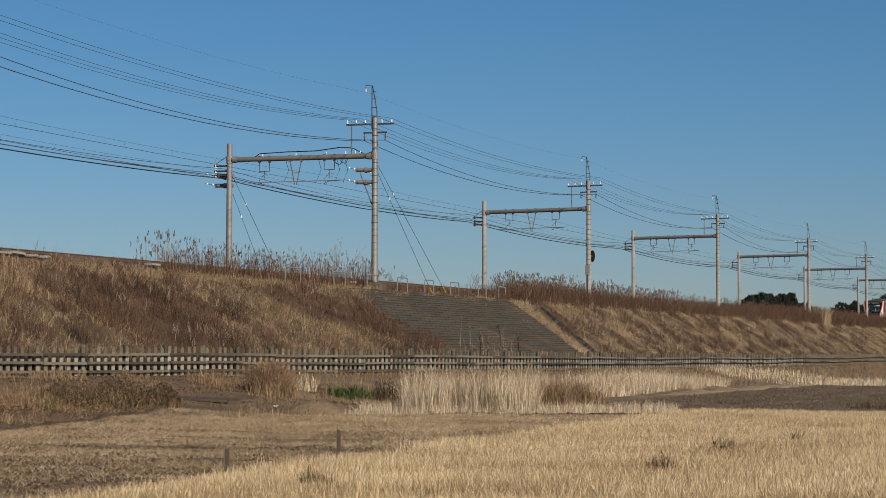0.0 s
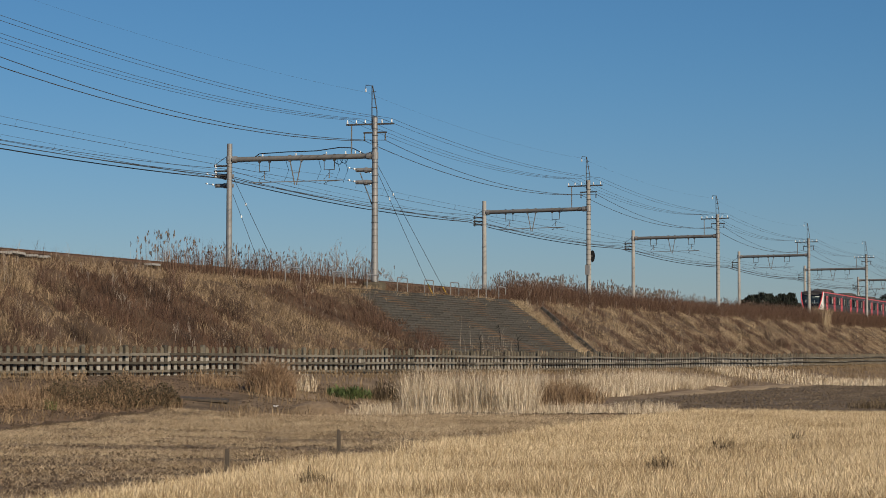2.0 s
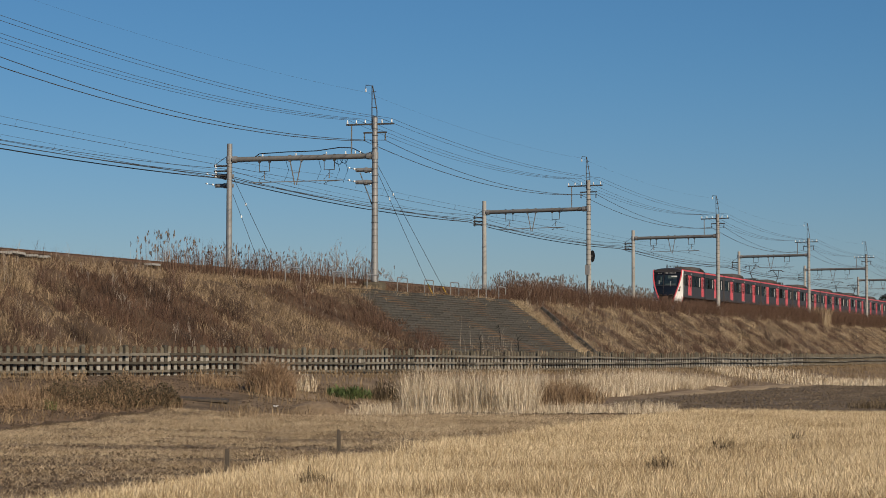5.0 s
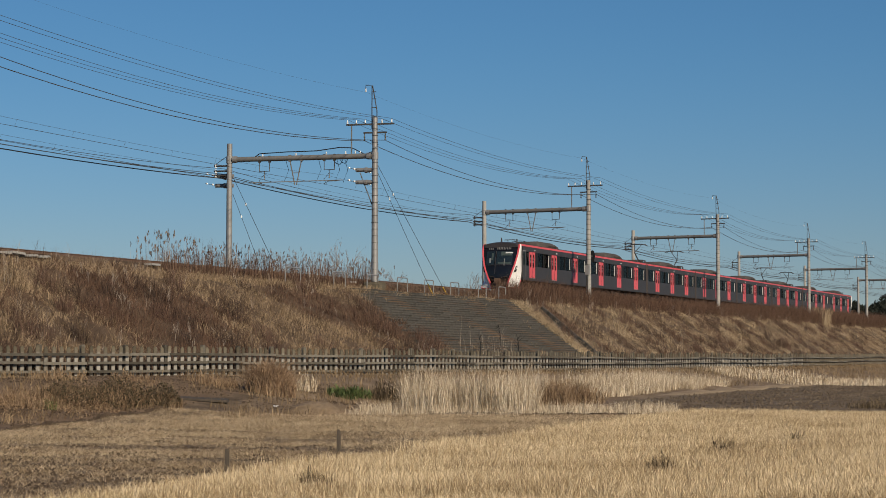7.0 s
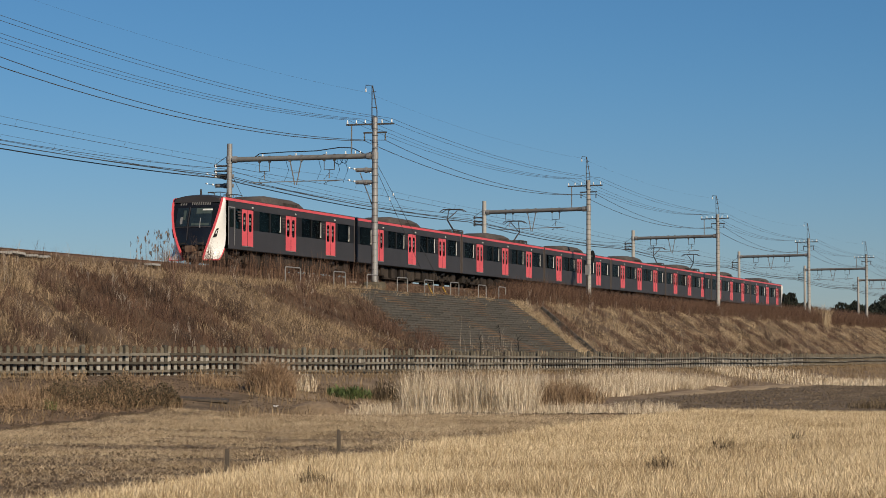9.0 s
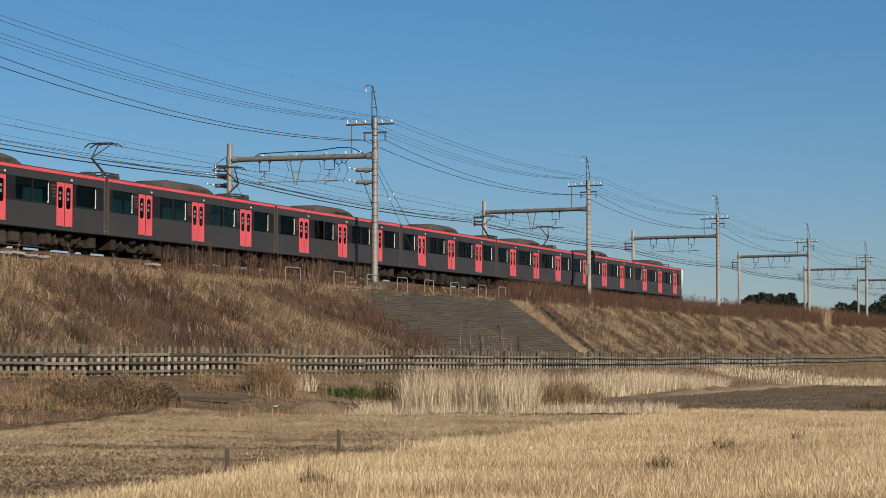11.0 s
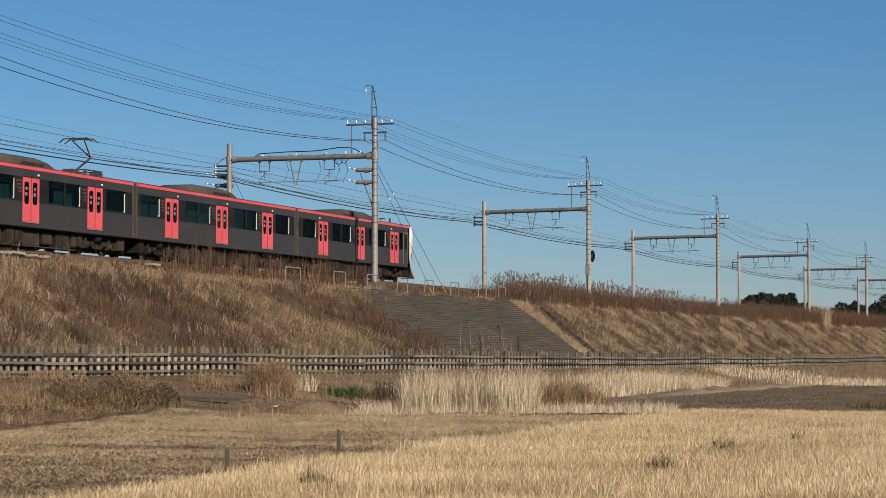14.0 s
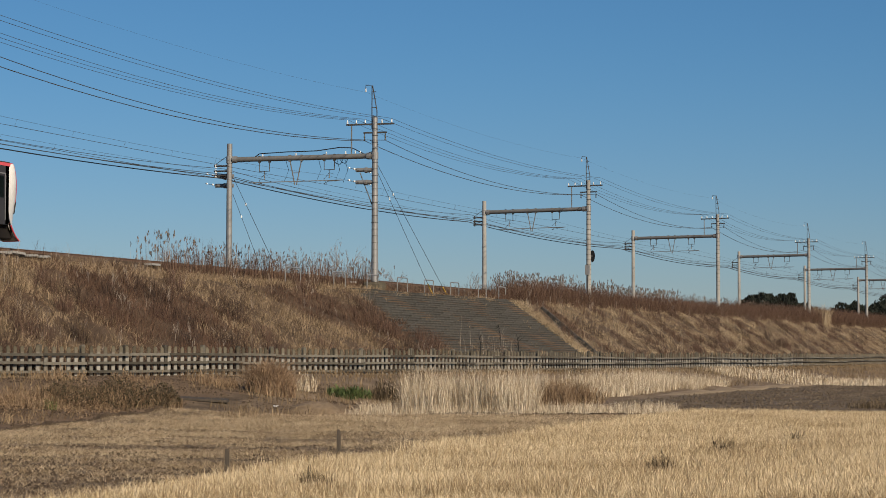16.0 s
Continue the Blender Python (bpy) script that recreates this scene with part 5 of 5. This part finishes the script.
        hmix = hh * r.uniform(0.35, 1.15, n) * (1 + 0.22 * wave(x, y, 1.6, 3) + 0.22 * wave(x, y, 4.1, 5))
        hmix = np.where(r.random(n) < 0.25, hmix * 0.5, hmix)
        gathered("pale_reeds", [blades(x, y, ground_z(x, y), hmix, w, np.where(r.random(n) < 0.3, 1.1, 0.4), r)], M_REED, label, "reeds")


def weed_patch(name, label, spots, n, hh, w, mat, lean, seed, droop=0.5):
    """A loose stand of leafy weeds round a few spots (x, y, radius)."""
    r = np.random.default_rng(seed)
    pcs = []
    for x0, y0, rad in spots:
        q, a = rad * np.sqrt(r.random(n)), r.uniform(0, 6.28, n)
        x, y = x0 + q * np.cos(a), y0 + q * np.sin(a)
        z = ground_z(x, y)
        h = hh * r.uniform(0.3, 1.2, n) * (1 - 0.45 * (q / rad) ** 2)
        pcs.append(blades(x, y, z, h, w * r.uniform(0.5, 1.5, n), lean, r, droop))
        # twigs and leaves higher up
        k = n // 2
        pcs.append(blades(x[:k], y[:k], z[:k] + h[:k] * r.uniform(0.2, 0.9, k), 0.10 * r.uniform(0.5, 1.5, k), w * 1.6, 1.2, r))
    return gathered(name, pcs, mat, label, "weeds", "stuff" if len(spots) > 3 else "")


def bank_things():
    thick = [(46.5, 27.2, 0.8), (47.4, 26.9, 1.0), (48.4, 26.9, 0.8), (49.4, 26.6, 0.8), (48.1, 27.8, 0.9), (49.7, 27.3, 0.7), (50.3, 26.4, 0.5)]
    weed_patch("weed_thicket", "brown twiggy weeds on the bank", thick + [(45.2, 27.4, 0.8), (44.2, 27.1, 0.7)], 420, 0.6, 0.011, M_BROWNWEED, 0.9, 31)
    leafy_patch("leafy_weeds", "dark olive-brown leafy weeds on the bank", thick, 1500, 0.55, 0.035, M_OLIVE, 41)
    leafy_patch("leafy_weeds", "low sparse brown leaves on bare earth", [(43.6, 26.3, 1.3), (44.9, 27.5, 1.0), (42.6, 27.3, 1.0), (46.2, 26.2, 0.7)], 1000, 0.24, 0.03, M_BROWNWEED, 42)
    weed_patch("weed_thicket", "sparse dry weeds beside the fence", [(42.6, 27.6, 0.8), (44.0, 28.9, 0.7), (58.5, 29.2, 1.0), (57.6, 28.4, 0.7), (55.8, 30.2, 0.8), (53.2, 31.4, 0.9)], 260, 0.45, 0.012, M_BROWNWEED, 0.7, 32)
    # this lip's dark colour paints the shadow line at the ledge
    earth_lip("earth_lip", "broken earth with a painted shadow line along the stubble's upper edge", [(-10.6, 38.0), (-9.2, 44.0), (-7.9, 51.2), (-6.9, 57.0)], 0.10, 51)
    earth_lip("earth_lip", "dark muddy lip below the pale reeds", [(-0.4, 56.6), (1.5, 56.2), (3.6, 55.9), (6.2, 55.7)], 0.085, 52)
    weed_patch("grass_clump", "big arching brown clump of dead pampas-like grass", [(58.05, 26.9, 0.75), (58.05, 26.9, 0.5)], 2200, 1.12, 0.014, M_CLUMP, 1.15, 33, 0.25)
    weed_patch("green_plant", "low fresh green leafy plant on the bank", [(60.3, 25.5, 0.5), (60.9, 25.2, 0.4)], 500, 0.30, 0.03, M_GREEN, 1.0, 34)
    weed_patch("green_plant", "small green tuft at the edge of the weeds", [(44.6, 26.5, 0.22)], 110, 0.34, 0.016, M_YGREEN, 0.8, 35)
    weed_patch("reed_tuft", "dark grey-green reed tuft by the ditch", [(61.6, 24.3, 0.75), (62.6, 23.7, 0.6)], 500, 0.8, 0.018, M_WEED, 0.3, 36)
    weed_patch("reed_tuft", "small pale reed tuft by the ditch", [(60.0, 26.6, 0.35)], 200, 0.6, 0.018, M_REED, 0.4, 37)
    weed_patch("reed_tuft", "brown weeds among the pale reeds", [(64.2, 20.0, 0.9), (65.6, 20.2, 1.1), (66.8, 20.1, 1.1)], 900, 0.92, 0.014, M_BROWNWEED, 0.9, 38)
    for x, y, n, h in ((32.4, 7.3, 120, 0.38), (27.4, 7.0, 120, 0.36), (22.6, 9.9, 120, 0.34), (64.0, 9.8, 300, 0.42), (60.5, 8.6, 160, 0.4), (36.4, 6.9, 70, 0.36)):
        weed_patch("weed_tuft", "dark dead weed tuft among the straw", [(x, y, 0.22 if n < 200 else 0.8)], n * 2, h, 0.007, M_WEED, 0.6, int(x * 10))
    # a mound of bare earth
    s = Shape()
    rings = []
    for q, z in ((1.0, -0.1), (0.86, 0.07), (0.62, 0.20), (0.36, 0.29), (0.1, 0.32)):
        rings.append([(52.6 + 1.3 * q * math.cos(a) * (1 + 0.12 * math.sin(3 * a)), 23.0 + 1.0 * q * math.sin(a) * (1 + 0.1 * math.sin(2 * a + 1)), z + 0.03 * math.sin(5 * a + 9 * q)) for a in (2 * math.pi * i / 22 for i in range(22))])
    solid("earth_mound", s.loft(rings), M_DIRT, "low mound of brown earth at the field's edge", "earth mound", smooth=True)


def embankment_plants():
    r = np.random.default_rng(23)
    n = 34000
    x, y = 50 + 280 * r.random(n) ** 1.7, r.uniform(FOOT_Y - 0.5, 45.7, n)
    keep = ~on_slab(x, y) | ((x < 103.8 + 1.2 * wave(x, y, 1.0, 2)) & (r.random(n) < 0.8) & (y < 42.5))
    keep &= (wave(x * 0.9, y * 1.3, 1.5, 6.0) > -0.45) | (r.random(n) < 0.4)
    gully = (np.abs(x - (127.6 + 8.0 * (y - FOOT_Y - 0.1) / 7.1)) < 0.75) & (y < 43.5)
    keep &= ~(gully & (r.random(n) < 0.95))
    # diagonal streaks where most tufts are left out
    thin_streak = (x > 139) & (y > 37.6) & (y < 43.2) & (wave(x - 0.9 * (y - FOOT_Y), 0.3 * y, 0.62, 3) > 0.42)
    keep &= ~(thin_streak & (r.random(n) < 0.88))
    keep &= ~((((x - 67.5) / 3.2) ** 2 + ((y - 38.7) / 0.8) ** 2 < 1) & (r.random(n) < 0.6))
    x, y = x[keep], y[keep]
    n = len(x)
    along = x - 0.75 * (y - FOOT_Y)
    left = smooth(128, 112, x)
    q = left * (0.9 * wave(x * 0.55 + 0.5 * y, y * 1.1, 0.55, 1.0) + 0.5 * wave(x, y, 1.3, 5.0) + 0.12)
    q = q + (1 - left) * (0.8 * wave(along, 0.35 * y, 0.75, 2.0) + 0.5 * wave(along, y, 1.6, 4.0) - 0.32 + 0.5 * smooth(43.0, 44.6, y) + 0.55 * smooth(FOOT_Y + 1.7, FOOT_Y + 0.3, y))
    # q also rises at the foot, where darker weeds stand in for shade
    q = q * 1.25 + r.normal(0, 0.2, n) + 0.45 * smooth(FOOT_Y + 1.3, FOOT_Y + 0.3, y) + 0.5 * smooth(98, 101, x) * smooth(108, 104, x) * smooth(43, 41, y)
    across = x - 0.36 * (y - 40.5)
    for centre, wide, lift in ((69, 4.5, -0.7), (77.5, 4.5, 0.65), (88.5, 5.5, -1.15), (98, 4.0, 0.5)):
        q = q + lift * np.exp(-((across - centre) / wide) ** 2)
    drift = wave(x * 0.8, y * 1.5, 0.9, 8.0)
    pale = (q <= 0.05) & (x > 124) & (y > 37.4)
    for mask, name, mat, hh, w, label in ((q > 0.12, "brown_weeds", M_RUST, 0.50, 0.016, "rust-brown dead weeds over the embankment"), ((q <= 0.12) & ~pale, "tan_grass", M_TAN, 0.42, 0.015, "dry tan grass over the embankment"),
                                          (pale, "pale_grass", M_STUBBLE, 0.42, 0.015, "pale straw-coloured grass over the embankment")):
        a, b = x[mask], y[mask]
        h = hh * (1 + 0.4 * drift[mask]) * r.uniform(0.45, 1.5, len(a))
        gathered(name, [tufts(a, b, slope_z, 11, 0.15, h, w * 0.85, 1.7, r, (0.0, -0.05))], mat, label, "weeds")
    # leafless bushes: fine upright twigs in round stands
    pcs = []
    for i in range(190):
        bx = 52 + 200 * r.random() ** 1.4
        by = r.uniform(FOOT_Y, 43.5)
        if on_slab(bx, by) and bx > 103.5:
            continue
        if (123 < bx < 150 or 83 < bx < 94) and r.random() < 0.75:
            continue
        m, rad = 160, r.uniform(0.35, 1.0)
        a, d = r.uniform(0, 6.28, m), rad * np.sqrt(r.random(m))
        px, py = bx + d * np.cos(a), by + d * np.sin(a)
        pcs.append(blades(px, py, slope_z(px, py), r.uniform(0.5, 1.1) * r.uniform(0.35, 1.1, m), 0.013, 0.8, r))
    gathered("bare_bushes", pcs[::2], M_RUSTDARK, "fine leafless brown bushes on the embankment", "bushes")
    gathered("bare_bushes", pcs[1::2], M_REDTWIG, "reddish leafless bushes on the embankment", "bushes")
    # single dead stalks with forked tops that stand clear of the grass
    m = 1500
    x, y = 54 + 190 * r.random(m) ** 1.3, r.uniform(FOOT_Y + 0.2, 45.0, m)
    k = ~on_slab(x, y) & (wave(x, y, 0.45, 9.0) > -0.25) & ~((x > 82) & (x < 95) & (r.random(m) < 0.7))
    x, y = x[k], y[k]
    h = r.uniform(0.5, 1.25, len(x))
    stems = blades(x, y, slope_z(x, y), h, 0.013, 0.5, r)
    mids = stems[0][2::5]
    px, py, pz = (np.repeat(mids[:, a], 5) + r.normal(0, 0.05, 5 * len(mids)) for a in (0, 1, 2))
    forks = blades(px, py, pz, np.repeat(h, 5) * r.uniform(0.2, 0.5, len(px)), 0.010, 1.1, r)
    half = len(x) // 2
    gathered("dead_stalks", [(stems[0][:half * 5], stems[1][:half * 3]), (forks[0][:half * 25], forks[1][:half * 15])], M_STALK, "pale dead forked stalks on the embankment", "weeds")
    gathered("dead_stalks", [(stems[0][half * 5:], stems[1][half * 3:] - half * 5), (forks[0][half * 25:], forks[1][half * 15:] - half * 25)], M_RUSTDARK, "dark dead forked stalks on the embankment", "weeds")
    # weeds close behind the fence, their dark colour standing in for its shade
    x = r.uniform(50, 170, 52000)
    y = fence_y(x) + r.uniform(0.3, 1.9, len(x))
    z = np.maximum(slope_z(x, y), ground_z(x, y))
    gathered("fence_shade_weeds", [blades(x, y, z, r.uniform(0.3, 1.0, len(x)), 0.016, 0.5, r)], M_RUSTDARK, "weeds close behind the fence, coloured dark for the shade there", "weeds")
    # a few weeds in the slab joints and tufts along the slabs' top edge
    x, y = scatter(r, 200, 100, 133, FOOT_Y + 0.3, 43.6)
    k = on_slab(x, y) & (wave(x, y, 1.1, 3) + 0.8 * smooth(39, 37, y) > 0.35)
    gathered("joint_weeds", [tufts(x[k], y[k], lambda a, b: slope_z(a, b) + 0.1, 7, 0.12, 0.35, 0.012, 0.7, r)], M_TAN, "sparse dry weeds in the slab joints", "weeds")
    x, y = scatter(r, 90, 104.5, 112.5, FOOT_Y + 0.2, 38.2)
    gathered("pale_stalks", [blades(x, y, slope_z(x, y), r.uniform(0.6, 2.0, len(x)), 0.012, 0.45, r)], M_STALK, "thin pale dead stalks at the foot of the slabs", "weeds")
    x = r.uniform(103, 134, 900)
    y = 43.85 + r.uniform(-0.35, 0.5, len(x))
    k = wave(x, y, 1.7, 4) > -0.1
    gathered("edge_grass", [tufts(x[k], y[k], lambda a, b: slope_z(a, b) + 0.05, 10, 0.14, 0.26, 0.014, 1.2, r, (0, -0.4))], M_TAN, "dry tan grass hanging over the slabs' top edge", "dry grass")
    y = r.uniform(FOOT_Y + 0.3, 43.6, 700)
    x = slab_x0(y) + 26.9 + r.uniform(-0.3, 1.3, len(y))
    gathered("edge_grass", [tufts(x, y, lambda a, b: slope_z(a, b) + 0.03, 11, 0.16, 0.34, 0.014, 1.4, r, (0, -0.3))], M_STUBBLE, "pale dry grass down the edge of the slabs", "dry grass")
    # thicket on the near shoulder past the slabs
    x, y = scatter(r, 110000, 131, 340, 44.1, 46.2)
    top = np.interp(x, [131, 134, 139, 152, 165, 195, 250, 340], [0.5, 1.0, 1.75, 1.6, 1.35, 1.5, 2.1, 2.1])
    h = (top + 0.18 * wave(x, y, 0.9, 3)) * r.uniform(0.35, 1.1, len(x))
    gathered("shoulder_thicket", [blades(x, y, slope_z(x, y), h, 0.015, 0.85, r)], M_RUST, "dense rust-brown thicket along the track shoulder", "thicket")
    # stalks before the wheels
    x = np.concatenate([r.uniform(87, 112.5, 2300), r.uniform(112.5, 131, 700), r.uniform(56, 87, 700)])
    y = r.uniform(45.3, 46.1, len(x))
    h = np.where((x > 87) & (x < 112.5), r.uniform(0.5, 1.7, len(x)), r.uniform(0.2, 0.7, len(x))) * (1 + 0.25 * wave(x, y, 1.3, 1))
    gathered("shoulder_stalks", [blades(x, y, slope_z(x, y), h, 0.016, 0.22, r)], M_RUST, "thin brown stalks beside the near track", "weeds")
    x, y = scatter(r, 16000, 56, 112, 44.2, 46.0)
    gathered("shoulder_grass", [blades(x, y, slope_z(x, y), 0.32 * r.uniform(0.3, 1.5, len(x)), 0.018, 0.7, r)], M_TAN, "tan grass along the track shoulder", "dry grass")
    a = np.array([251.0, 253.2, 249.4])
    gathered("grass_clump", [tufts(a, np.array([44.7, 44.9, 44.5]), slope_z, 260, 1.0, 2.7, 0.03, 0.55, r)], M_STUBBLE, "tall tawny grass clump on the track shoulder", "grass clump", "")
    # reeds beyond the tracks
    x = np.concatenate([104.3 + 36 * r.random(620) ** 1.3, r.uniform(165, 225, 2500), r.uniform(225, 330, 1200)])
    y = r.uniform(54.8, 57.0, len(x))
    top = np.interp(x, [102, 106, 110, 118, 128, 136, 142, 160, 167, 200, 330], [8.2, 8.4, 8.0, 8.0, 8.3, 8.2, 7.4, 7.4, 8.7, 8.6, 8.1])
    h = (top - 5.0) * r.uniform(0.55, 1.08, len(x)) * np.where(x > 160, 0.93 + 0.12 * wave(x, y, 0.5, 6), 1.0)
    stems = blades(x, y, slope_z(x, y), h, 0.024, 0.05, r)
    tall = h > 0.72 * (top - 5.0)
    tips = stems[0][4::5][tall]
    px, py, pz = (np.repeat(tips[:, a], 7) + r.normal(0, q, 7 * len(tips)) for a, q in ((0, 0.03), (1, 0.03), (2, 0.06)))
    gathered("tall_reeds", [stems], M_STALK, "tall pale grey-brown reed stems beyond the tracks", "reeds")
    gathered("reed_heads", [blades(px, py, pz - 0.14, 0.15, 0.035, 0.3, r)], M_HEAD, "dark feathery heads of the tall reeds", "reeds")
    x = np.concatenate([r.uniform(160, 225, 13000), r.uniform(225, 330, 9000)])
    y = r.uniform(54.6, 56.6, len(x))
    h = 2.2 * (1 + 0.25 * wave(x, y, 0.8, 2)) * r.uniform(0.35, 1.1, len(x))
    gathered("far_thicket", [blades(x, y, slope_z(x, y), h, 0.022, 0.3, r)], M_RUST, "brown thicket beyond the tracks", "thicket")
    x = np.concatenate([r.uniform(86, 145, 1200), r.uniform(145, 163, 900)])
    y = r.uniform(54.6, 56.6, len(x))
    h = np.where(x < 102, 1.2, 1.5) * r.uniform(0.35, 1.1, len(x))
    gathered("far_weeds", [blades(x, y, slope_z(x, y), h, 0.018, 0.35, r)], M_STALK, "thin grey-brown weeds beyond the tracks", "weeds")


def bare_sapling(x, y, z, h, seed):
    """A small leafless tree of forking twigs."""
    rr = random.Random(seed)
    ob = thing("sapling", "small leafless grey-brown sapling beyond the tracks", "sapling", "bare saplings", at=pose(x, y, z))
    trunk, twigs = Shape(), Shape()
    trunk.tube([(0, 0, -0.2), (0.05, 0, h * 0.3), (0.02, 0.05, h * 0.6)], 0.045, 6, 0.02)

    def fork(p, d, l, r, depth):
        q = p + d * l
        twigs.tube([p, p + d * (l * 0.5) + Vector((rr.uniform(-0.04, 0.04), rr.uniform(-0.04, 0.04), 0)), q], r, 4, r * 0.6)
        if depth:
            for _ in range(3):
                e = (d + Vector((rr.uniform(-0.6, 0.6), rr.uniform(-0.6, 0.6), rr.uniform(-0.1, 0.4)))).normalized()
                fork(p + d * (l * rr.uniform(0.5, 1.0)), e, l * rr.uniform(0.55, 0.8), r * 0.62, depth - 1)

    for k in range(4):
        fork(Vector((0.03, 0.02, h * (0.2 + 0.1 * k))), Vector((rr.uniform(-0.7, 0.7), rr.uniform(-0.7, 0.7), 1)).normalized(), h * 0.33, 0.018, 3)
    part("trunk", trunk, M_STALK, ob)
    part("twigs", twigs, M_STALK, ob, "fine bare twigs")


def dead_branch(x, y, h, seed):
    rr = random.Random(seed)
    s = Shape()
    p = Vector((0, 0, -0.1))
    s.tube([p, (0.15, 0, h * 0.5), (-0.1, 0.05, h)], 0.03, 5, 0.008)
    for k in range(7):
        a = Vector((0.1 - 0.15 * k / 7, 0, h * (0.3 + 0.09 * k)))
        s.tube([a, a + Vector((rr.uniform(-0.5, 0.5), rr.uniform(-0.3, 0.3), rr.uniform(0.1, 0.5)))], 0.014, 4, 0.005)
    ob = solid("dead_branch", s, M_GASKET, "thin black dead branch standing on the slabs", "branch", "dead branches")
    ob.location = (x, y, float(slope_z(0, y)) + 0.1)


def conifer(x, y, h, seed):
    r = np.random.default_rng(seed)
    ob = thing("conifer", "dark green conifer in a distant wood", "tree", "trees of the distant wood", at=pose(x, y, 0))
    part("trunk", Shape().tube([(0, 0, -0.3), (0.1, 0, h * 0.5), (0, 0, h * 0.93)], 0.28, 7, 0.05), M_BARK, ob)
    n = 850
    k = r.random(n) ** 0.8
    z = h * (0.15 + 0.85 * k)
    rad = h * 0.50 * (1 - k) ** 0.5 * (0.75 + 0.35 * np.sin(9 * k + seed)) * np.sqrt(r.uniform(0.25, 1, n)) + 0.1
    a = r.uniform(0, 6.28, n)
    v, t = blades(rad * np.cos(a), rad * np.sin(a), z, r.uniform(0.4, 0.9, n), 0.5, 0.8, r)
    crown = new("crown", leaf_mesh("crown", v, t, M_TREE))
    crown.parent = ob


def far_trees():
    r = random.Random(4)
    k = 0
    for row in range(2):
        for x0, x1, h0 in ((434, 514, 14.6), (552, 596, 15.6), (608, 740, 18.4)):
            x = x0 + r.uniform(0, 3)
            while x < x1:
                rise = min(1.0, 0.78 + 0.22 * (x - x0) / 25, 0.8 + 0.2 * (x1 - x) / 8)
                far = (94 + 13 * row) / 94
                conifer(x * far, 94 * far + r.uniform(-3, 3), h0 * rise * r.uniform(0.88, 1.04) * far ** 0.8, k)
                x += r.uniform(3.2, 4.8)
                k += 1


M_BROWNWEED = material("russet_weed_stems", [(0.10, 0.06, 0.032), (0.20, 0.13, 0.075), (0.33, 0.23, 0.14)], 0.85, scale=0.6, fine=3, bump=0, island=0.8)
M_OLIVE = material("olive_leaves", [(0.028, 0.022, 0.011), (0.06, 0.047, 0.024), (0.12, 0.09, 0.05)], 0.8, scale=0.8, fine=4, bump=0, island=0.9)
M_REDTWIG = material("reddish_twigs", [(0.05, 0.028, 0.02), (0.10, 0.056, 0.04), (0.18, 0.112, 0.08)], 0.85, scale=0.5, fine=3, bump=0, island=0.8)
M_BANKGRASS = material("bank_grass", [(0.105, 0.07, 0.038), (0.205, 0.142, 0.08), (0.35, 0.255, 0.15)], 0.85, scale=0.5, fine=3, bump=0, island=0.6)
M_CLUMP = material("clump_blades", [(0.14, 0.085, 0.05), (0.27, 0.175, 0.105), (0.42, 0.30, 0.19)], 0.8, scale=0.8, fine=4, bump=0, island=0.7)
M_RUSTDARK = material("bare_twigs", [(0.03, 0.02, 0.015), (0.065, 0.042, 0.03), (0.14, 0.09, 0.062)], 0.85, scale=0.5, fine=3, bump=0, island=0.6)

overhead_line()
shoulder_things()
field_plants()
bank_plants()
bank_things()
embankment_plants()
for i, (x, y, h) in enumerate(((131.0, 56.0, 3.2), (134.0, 56.4, 3.9), (137.5, 55.8, 2.8), (126.0, 56.2, 2.6), (143.0, 56.3, 2.6), (157.5, 55.6, 2.9))):
    bare_sapling(x, y, float(slope_z(0, y)), h, i)
for i, (x, y, h) in enumerate(((111.2, 37.6, 1.5), (113.2, 37.2, 1.2), (107.0, 37.3, 1.1))):
    dead_branch(x, y, h, i)
far_trees()
cars = build_train()
picket_fence()
slope_protection()
drain_channel()
motions()
